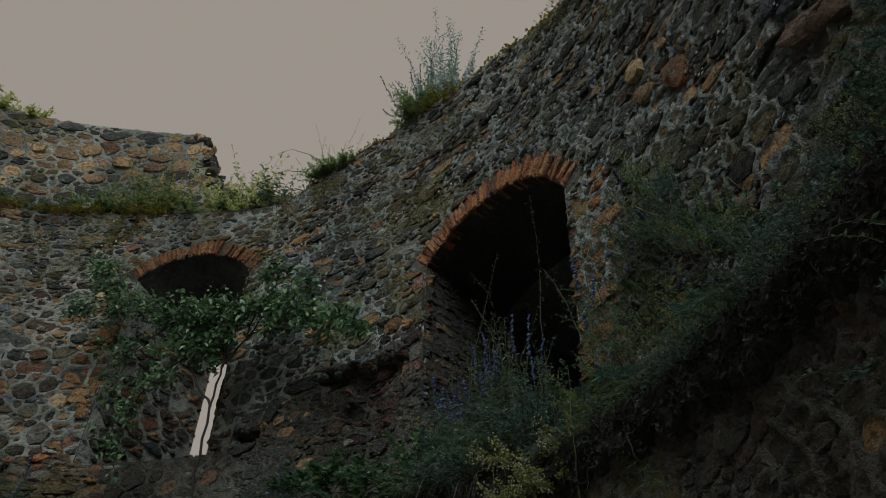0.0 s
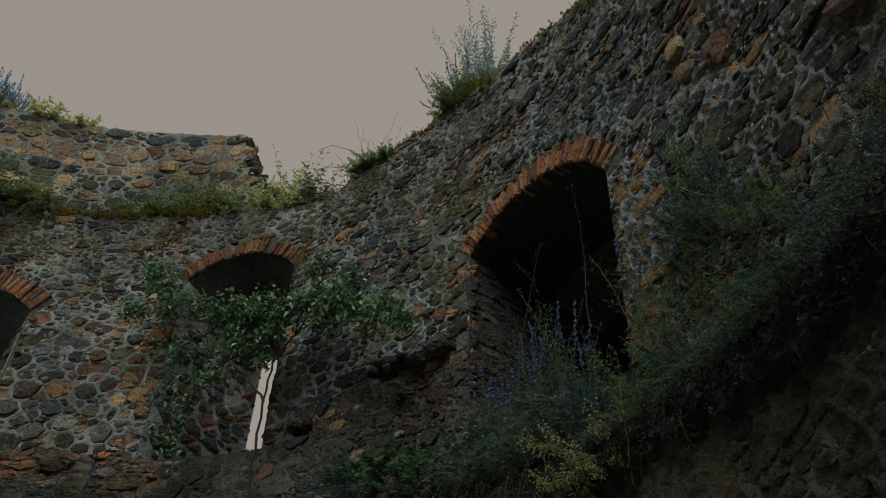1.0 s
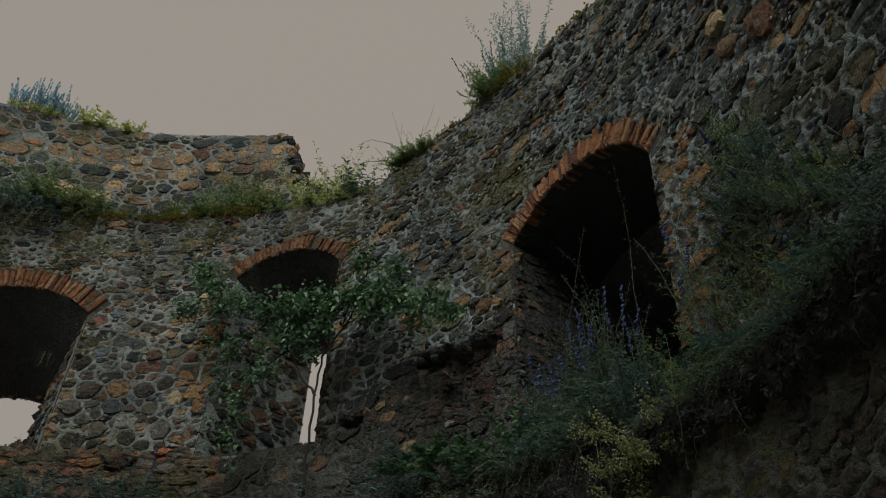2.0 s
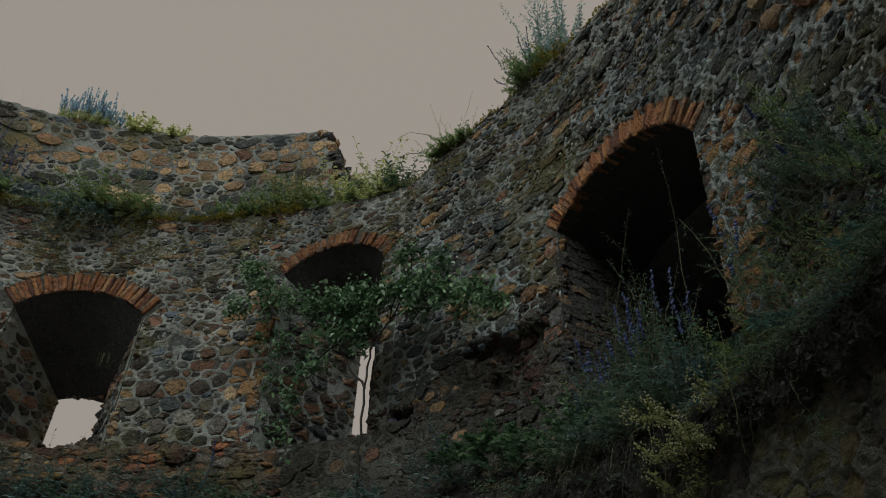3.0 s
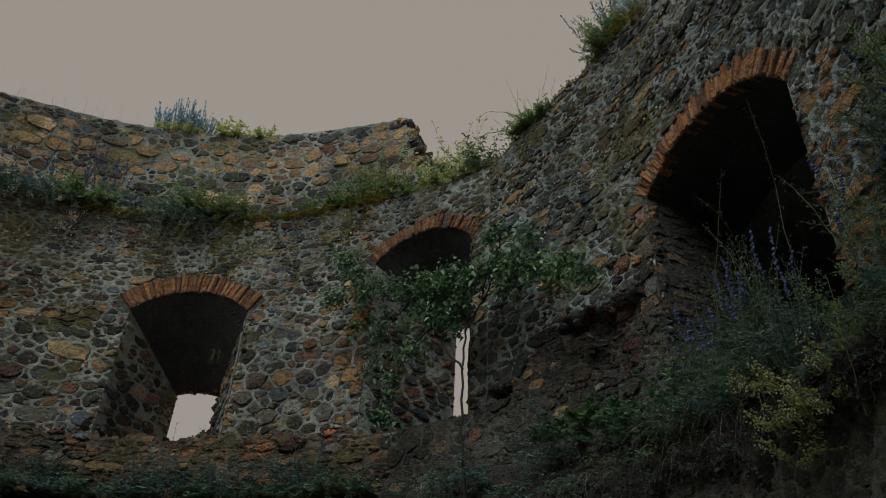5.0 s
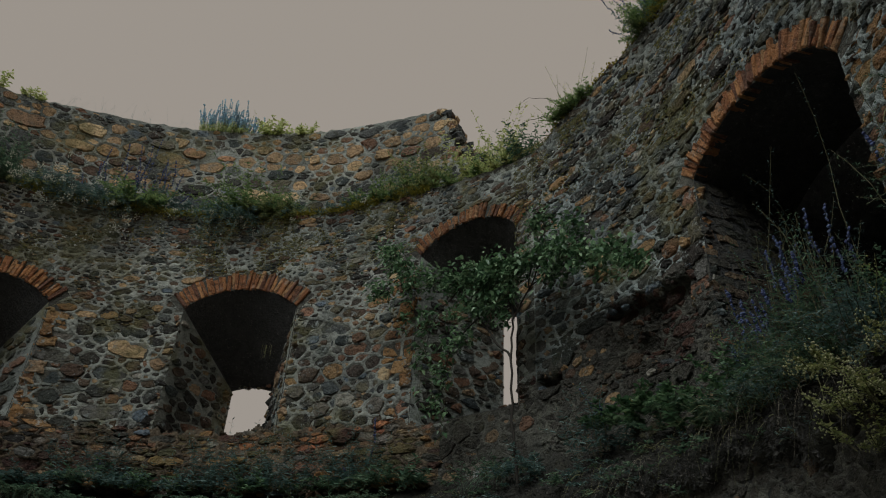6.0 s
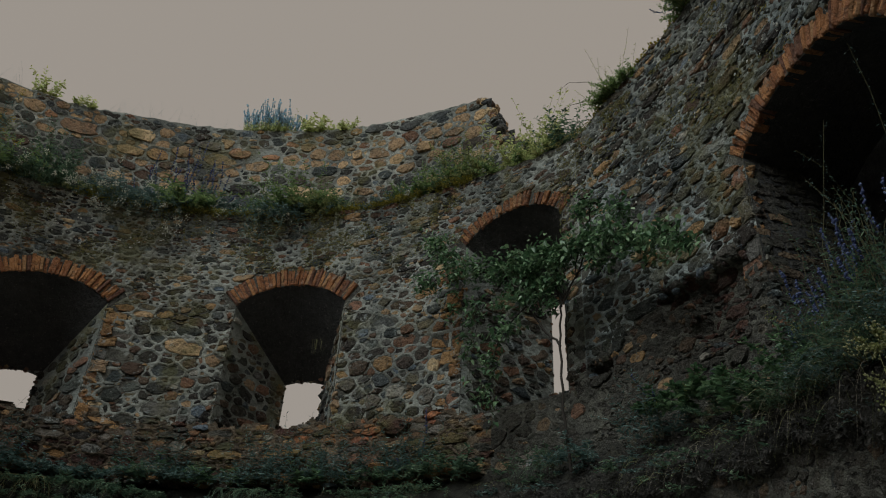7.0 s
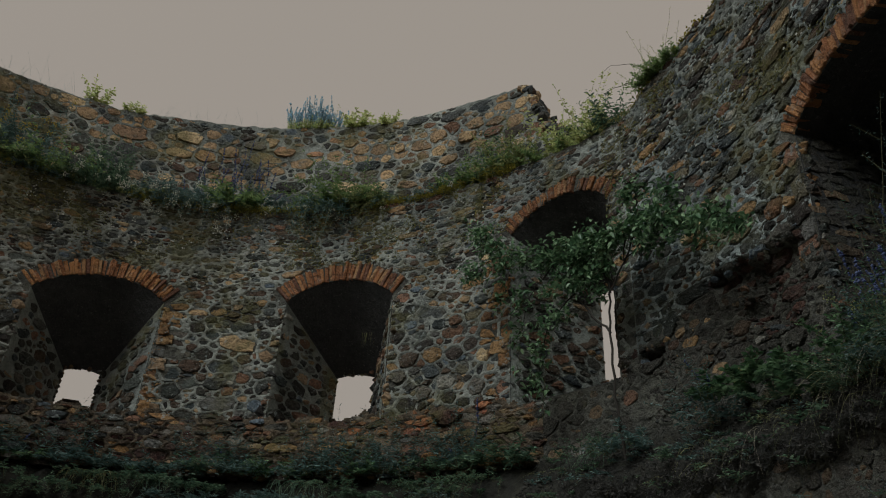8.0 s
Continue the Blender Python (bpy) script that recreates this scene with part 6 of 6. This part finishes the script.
# the climbing shrub before the narrow window
def climbing_shrub():
    g = random.Random(77)
    base = Vector(at(41.2, 5.95, 3.35))
    thing = tagged(new("small_tree"), "spindly small tree with glossy leaves before the slit window", "tree", "")
    thing.location = base
    foliage, thin = Bunch(), Bunch()

    def q(th, z, r=5.9):
        return Vector(at(th, r, z + 1.6))

    trunk = [q(41.2, 1.75, 5.95), q(41.1, 2.35), q(41.0, 3.0), q(41.3, 3.45), q(43.5, 3.72), q(45.9, 4.05)]
    limbs = [
        (trunk, 0.015, 0.008),
        ([trunk[2], q(38.5, 3.3), q(36.5, 3.62), q(33.5, 4.1), q(28, 4.4), q(23.5, 4.8)], 0.014, 0.005),
        ([trunk[3], q(40.5, 3.8), q(38.5, 4.05), q(36, 4.2)], 0.012, 0.004),
        ([trunk[4], q(46.5, 3.82), q(50, 3.82), q(55, 3.6), q(58.5, 3.4)], 0.011, 0.004),
        ([trunk[5], q(46.0, 4.4), q(46.5, 4.6)], 0.008, 0.003),
        ([trunk[4], q(44, 4.0), q(42, 4.15)], 0.009, 0.003),
        ([q(33.5, 4.1), q(31, 3.9), q(29.5, 3.7), q(29.0, 3.4)], 0.008, 0.003),
        ([q(36.5, 3.62), q(33, 3.4), q(31.4, 3.0), q(31, 2.6)], 0.008, 0.003),
        ([q(28, 4.4), q(24.5, 4.4), q(21.5, 4.3)], 0.007, 0.003),
        ([q(28, 4.4), q(25.5, 4.75), q(23.0, 5.05)], 0.007, 0.003),
        ([q(50, 3.82), q(49, 4.1), q(50.5, 4.2)], 0.007, 0.003)]
    for pts, a, b in limbs:
        fine = []
        for i in range(len(pts) - 1):
            for k in range(4):
                fine.append(pts[i].lerp(pts[i + 1], k / 4) + jit(g, 0.012))
        fine.append(pts[-1])
        limb = Bunch()
        limb.tube(fine, a, b, 6)
        part("trunk" if pts is trunk else "branch", [v - base for v in limb.verts], limb.faces, M_BARK, thing)
    clumps = [(23, 4.9, 0.20, 90), (24.5, 4.65, 0.2, 80), (21.8, 4.35, 0.18, 70), (26.5, 4.4, 0.22, 90), (30, 4.3, 0.2, 80), (29.2, 3.75, 0.18, 60), (29.0, 3.4, 0.15, 40),
              (33.5, 4.15, 0.2, 90), (36.5, 4.15, 0.22, 130), (39.5, 4.08, 0.22, 140), (42.5, 4.02, 0.22, 130), (36, 3.75, 0.22, 90), (38.5, 3.7, 0.2, 80), (41, 3.75, 0.18, 60),
              (45.9, 4.45, 0.16, 60), (46.5, 4.05, 0.2, 90), (49.5, 3.9, 0.22, 110), (52.5, 3.65, 0.22, 110), (55.5, 3.55, 0.2, 90), (58.0, 3.35, 0.17, 60), (50.5, 4.15, 0.15, 40),
              (31.5, 3.05, 0.18, 60), (30.8, 2.7, 0.16, 50), (32.5, 3.35, 0.14, 40), (34.5, 3.4, 0.15, 40), (33.0, 3.75, 0.2, 60), (37.5, 3.95, 0.2, 80), (44.5, 4.05, 0.18, 70), (47.5, 3.75, 0.18, 60), (40.2, 3.45, 0.11, 16)]
    for th, z0, z1 in ((28.6, 3.9, 2.9), (31.8, 3.4, 2.3), (26.2, 4.3, 3.6)):
        z = z0
        while z > z1:
            clumps.append((th + g.uniform(-0.5, 0.5), z, 0.07, 6))
            z -= g.uniform(0.1, 0.22)
        thin.tube([q(th, z0), q(th + 0.3, (z0 + z1) / 2), q(th - 0.2, z1)], 0.004, 0.0015, 3)
    for th, z, rad, n in clumps:
        c = q(th, z, 5.86)
        for i in range(max(5, n // 9)):
            tip = c + jit(g, rad)
            mid = c.lerp(tip, 0.5) + jit(g, 0.03)
            thin.tube([c, mid, tip], 0.0035, 0.0015, 3)
        for i in range(int(n * (1.2 if th < 34 and z < 3.9 else 2.5))):
            d3 = jit(g, 1.0)
            p = c + Vector((d3.x, d3.y, d3.z * 0.8)) * rad * (0.4 + 0.8 * g.random())
            d = (jit(g, 1.0) + inward(th) * 0.5 + Vector((0, 0, -0.35))).normalized()
            ln = g.uniform(0.04, 0.09)
            foliage.leaf(p, d, (Vector((0, 0, 1)) + inward(th) * 0.4 + jit(g, 0.4)).normalized(), ln, ln * 0.55)
    thin.put("twig_mass", M_STEM, thing, base)
    foliage.put("foliage", M_LEAF_BROAD, thing, base, "glossy oval green leaves")


climbing_shrub()


# bare twigs and small growth
twig("thin bare twig reaching out from the wall top", [at(45.2, 6.42, 7.9), at(43.5, 6.3, 8.02), at(41.6, 6.2, 8.02), at(40.2, 6.15, 7.98)], 0.006, 0.002)
twig("thin bare twig reaching out from the wall top", [at(45.6, 6.45, 7.95), at(43.8, 6.3, 8.3), at(41.5, 6.2, 8.42), at(39.8, 6.15, 8.36)], 0.005, 0.0015)
twig("pale dry stalk leaning on the parapet stones", [at(15.2, 6.75, 7.9), at(15.0, 6.85, 8.4), at(14.6, 6.88, 8.95)], 0.006, 0.002, M_GRASS)
twig("pale dry stalk leaning on the parapet stones", [at(22.6, 6.7, 7.9), at(21.8, 6.8, 8.5), at(21.2, 6.85, 9.1)], 0.006, 0.002, M_GRASS)
twig("pale curling dead shoot beside the arch", [at(84.5, 6.22, 4.35), at(83.0, 6.12, 4.32), at(82.3, 6.1, 4.42), at(82.8, 6.16, 4.6)], 0.004, 0.002, M_GRASS)
twig("pale curling dead shoot beside the arch", [at(88.0, 6.2, 4.3), at(87.2, 6.1, 4.42), at(86.0, 6.08, 4.40), at(85.4, 6.1, 4.55)], 0.004, 0.002, M_GRASS)
twig("pale dead shoot among the weeds", [at(79.5, 5.95, 3.1), at(81.0, 5.85, 3.35), at(82.2, 5.82, 3.55)], 0.004, 0.0015, M_GRASS)
twig("pale dead shoot among the weeds", [at(81.5, 5.93, 2.85), at(82.5, 5.85, 3.15), at(83.0, 5.82, 3.5)], 0.004, 0.0015, M_GRASS)
tuft("grass_tuft", "dry grass hanging from the vault of the window", 1.8, 7.0, 5.92, 0.22, 16, 1.0, 0.007, 0.11, 501, M_GRASS, 0.0, sway=0.15)
for i, (th, z) in enumerate(((91.5, 3.35), (92.3, 3.32), (93.3, 3.29), (85.0, 3.36), (86.1, 3.33), (90.0, 3.16), (90.9, 3.15))):
    herb("fern", "blue-green fern fronds hanging from the lower ledge", th, 5.95, z, 0.12, 0.8, 5, 0.085, 0.2, 12, 0.5, 0.5, 0.05, M_LEAF_FERN, None, 0, 0.3, 520 + i, "ferns on the ledge", taller=1.0, fuller=1.25, fluff=0.006)




# moss and lichen shreds on the wall face below the ledge
def wall_moss(th0, th1, z0, z1, count, seed, label):
    g = random.Random(seed)
    base = Vector(at((th0 + th1) / 2, R_IN, (z0 + z1) / 2))
    b = Bunch()
    for i in range(count):
        th, z = g.uniform(th0, th1), z1 - (z1 - z0) * g.random() ** 1.7
        p = Vector(at(th, R_IN - 0.022, z))
        if noise.noise(p * 1.7) + 0.6 * noise.noise(p * 5.0) < 0.12:
            continue
        p += inward(th) * g.uniform(0.0, 0.012)
        d = (Vector((0, 0, g.uniform(-1, 0.6))) + along(th) * g.uniform(-1, 1)).normalized()
        ln = g.uniform(0.012, 0.034)
        b.leaf(p, d, (inward(th) + jit(g, 0.35)).normalized(), ln, ln * 0.6)
    thing = tagged(new("moss_patch"), label, "moss", "moss on the wall face", kind="stuff")
    thing.location = base
    b.put("cushion", M_WALLMOSS, thing, base)


for i, a in enumerate(range(-60, 24, 12)):
    wall_moss(a, a + 12, 6.75, 7.78, 1700 if a < -20 else 3000, 1500 + i, "thin olive moss clinging to the stones under the ledge")
for i, a in enumerate(range(38, 104, 11)):
    wall_moss(a, a + 11, 6.3, 7.7, 2200, 1520 + i, "thin olive moss clinging to the upper wall stones")

# sparse dark growth on the slumped earth
g = random.Random(31)
for i in range(30):
    th = g.uniform(29, 66)
    k = g.choice((4, 6, 7, 8))
    q = bank(th, k)
    r = math.hypot(q.x, q.y) - 0.02
    if i % 4:
        herb("weed_clump", "small dark weed on the slumped earth of the ledge", th, r, q.z, g.uniform(0.08, 0.2), 0.9, 12, g.uniform(0.025, 0.045), 0.35, 14, 0.3, 0.6, 0.2, g.choice((M_LEAF, M_LEAF_BLUE)), None, 0, 0.3, 1700 + i, "growth on the lower ledge", taller=1.0, fuller=1.0)
    else:
        tuft("grass_tuft", "sparse dry grass on the slumped earth of the ledge", th, r, q.z, g.uniform(0.12, 0.25), 16, 0.9, 0.003, 0.25, 1700 + i, M_GRASS, 0.5, sway=1.3)

# growth climbing the near wall
for i, (th, z, h, m, f, share) in enumerate(((85.6, 4.25, 0.42, M_LEAF, None, 0), (86.4, 4.5, 0.36, M_LEAF, None, 0), (87.2, 4.15, 0.4, M_LEAF_SUN, M_SEED, 0.3), (84.9, 4.0, 0.3, M_LEAF_SUN, None, 0),
                                             (96.6, 3.45, 0.26, M_LEAF, M_SEED, 0.7), (97.6, 3.42, 0.28, M_LEAF_SUN, M_SEED, 0.7), (99.0, 3.6, 0.24, M_LEAF_BLUE, M_SEED, 0.6),
                                             (94.6, 3.5, 0.22, M_LEAF, M_BLUE, 0.6), (98.6, 3.75, 0.24, M_LEAF, M_BLUE, 0.6), (100.6, 3.8, 0.24, M_LEAF, M_BLUE, 0.5))):
    herb("weed_clump", "thin feathery weed rooted in joints of the near wall" if f is None else "thin wall weed with small flower heads in stone joints", th, 6.3, z, h, 0.5, 9, 0.026, 0.28, 30, 0.35, 0.15, 0.12, m, f, share, 0.3, 1800 + i, NEARBY, fuller=1.3, taller=1.0, dot=0.005)
herb("weed_clump", "round head of tiny whitish flowers on the near wall", 99.4, 6.28, 3.72, 0.14, 0.9, 26, 0.015, 0.3, 10, 0.5, 0.1, 0.05, M_LEAF_BLUE, M_SEED, 1.0, 0.3, 1820, NEARBY, fuller=1.0, taller=1.0, dot=0.004)
for i, (th, z) in enumerate(((84.2, 4.45), (88.6, 4.35), (92.0, 4.1), (95.8, 4.0))):
    twig("pale dry stem arching out of the near wall", [at(th, 6.3, z), at(th + 0.7, 6.2, z + 0.05), at(th + 1.5, 6.17, z - 0.02), at(th + 1.9, 6.2, z - 0.14)], 0.002, 0.001, M_ROOT)


# pale lichen rosettes on the upper stones
def lichen_spots(th0, th1, z0, z1, count, seed):
    g = random.Random(seed)
    base = Vector(at((th0 + th1) / 2, R_IN, (z0 + z1) / 2))
    b = Bunch()
    while count > 0:
        th, z = g.uniform(th0, th1), g.uniform(z0, z1)
        if main_keepout(th * ARC, z):
            continue
        count -= 1
        for k in range(g.choice((1, 1, 2, 4))):
            p = Vector(at(th + g.gauss(0, 0.25), R_IN - 0.034, z + g.gauss(0, 0.03)))
            size = g.uniform(0.006, 0.016)
            m, n = along(th), Vector((0, 0, 1))
            k0 = len(b.verts)
            b.verts += [p + inward(th) * 0.004] + [p + (m * math.cos(a * 1.047) + n * math.sin(a * 1.047)) * size * g.uniform(0.6, 1.2) for a in range(6)]
            b.faces += [(k0, k0 + 1 + a, k0 + 1 + (a + 1) % 6) for a in range(6)]
    thing = tagged(new("lichen_patch"), "pale grey lichen rosettes on weathered wall stones", "lichen", "lichen on the walls", kind="stuff")
    thing.location = base
    b.put("rosettes", M_LICHEN, thing, base)


lichen_spots(40, 58, 6.2, 7.8, 90, 3001)
lichen_spots(58, 80, 6.3, 7.9, 50, 3002)
lichen_spots(88, 101, 4.4, 6.0, 60, 3003)
lichen_spots(-45, -8, 6.9, 7.7, 80, 3004)
lichen_spots(-8, 26, 6.7, 7.7, 40, 3005)

# feathery growth over the wall beside the tall arch
for i, (th, z, h, m) in enumerate(((85.4, 4.3, 0.5, M_LEAF), (86.4, 4.55, 0.5, M_LEAF_SUN), (87.4, 4.2, 0.5, M_LEAF), (88.4, 4.35, 0.42, M_LEAF_BLUE), (89.6, 4.0, 0.42, M_LEAF), (90.8, 3.9, 0.36, M_LEAF_SUN),
                                   (92.6, 3.75, 0.32, M_LEAF), (94.6, 3.6, 0.3, M_LEAF_BLUE), (96.4, 3.55, 0.26, M_LEAF), (101.8, 3.75, 0.24, M_LEAF), (103.2, 3.9, 0.24, M_LEAF_BLUE))):
    herb("weed_clump", "feathery green weed rooted in joints of the near wall", th, 6.3, z, h, 0.55, 16, 0.045, 0.32, 30, 0.3, 0.2, 0.14, m, M_SEED if i % 4 == 3 else None, 0.4, 0.3, 2100 + i, NEARBY, fuller=1.3, taller=1.0, dot=0.004)

# dry grass that hangs in arcs over the edge of the lower ledge
for i, th in enumerate((50.0, 55.0, 60.5, 63.0, 65.5, 67.5, 70.0, 72.5, 76.0)):
    tuft("grass_tuft", "pale dry grass arching over the edge of the lower ledge", th, 5.94, 3.3 - 0.05 * (i % 3), 0.22 + 0.07 * (i % 3), 8, 1.7, 0.0034, 0.22, 2200 + i, (M_GRASS, M_ROOT, M_GRASS)[i % 3], 0.45, sway=1.3)
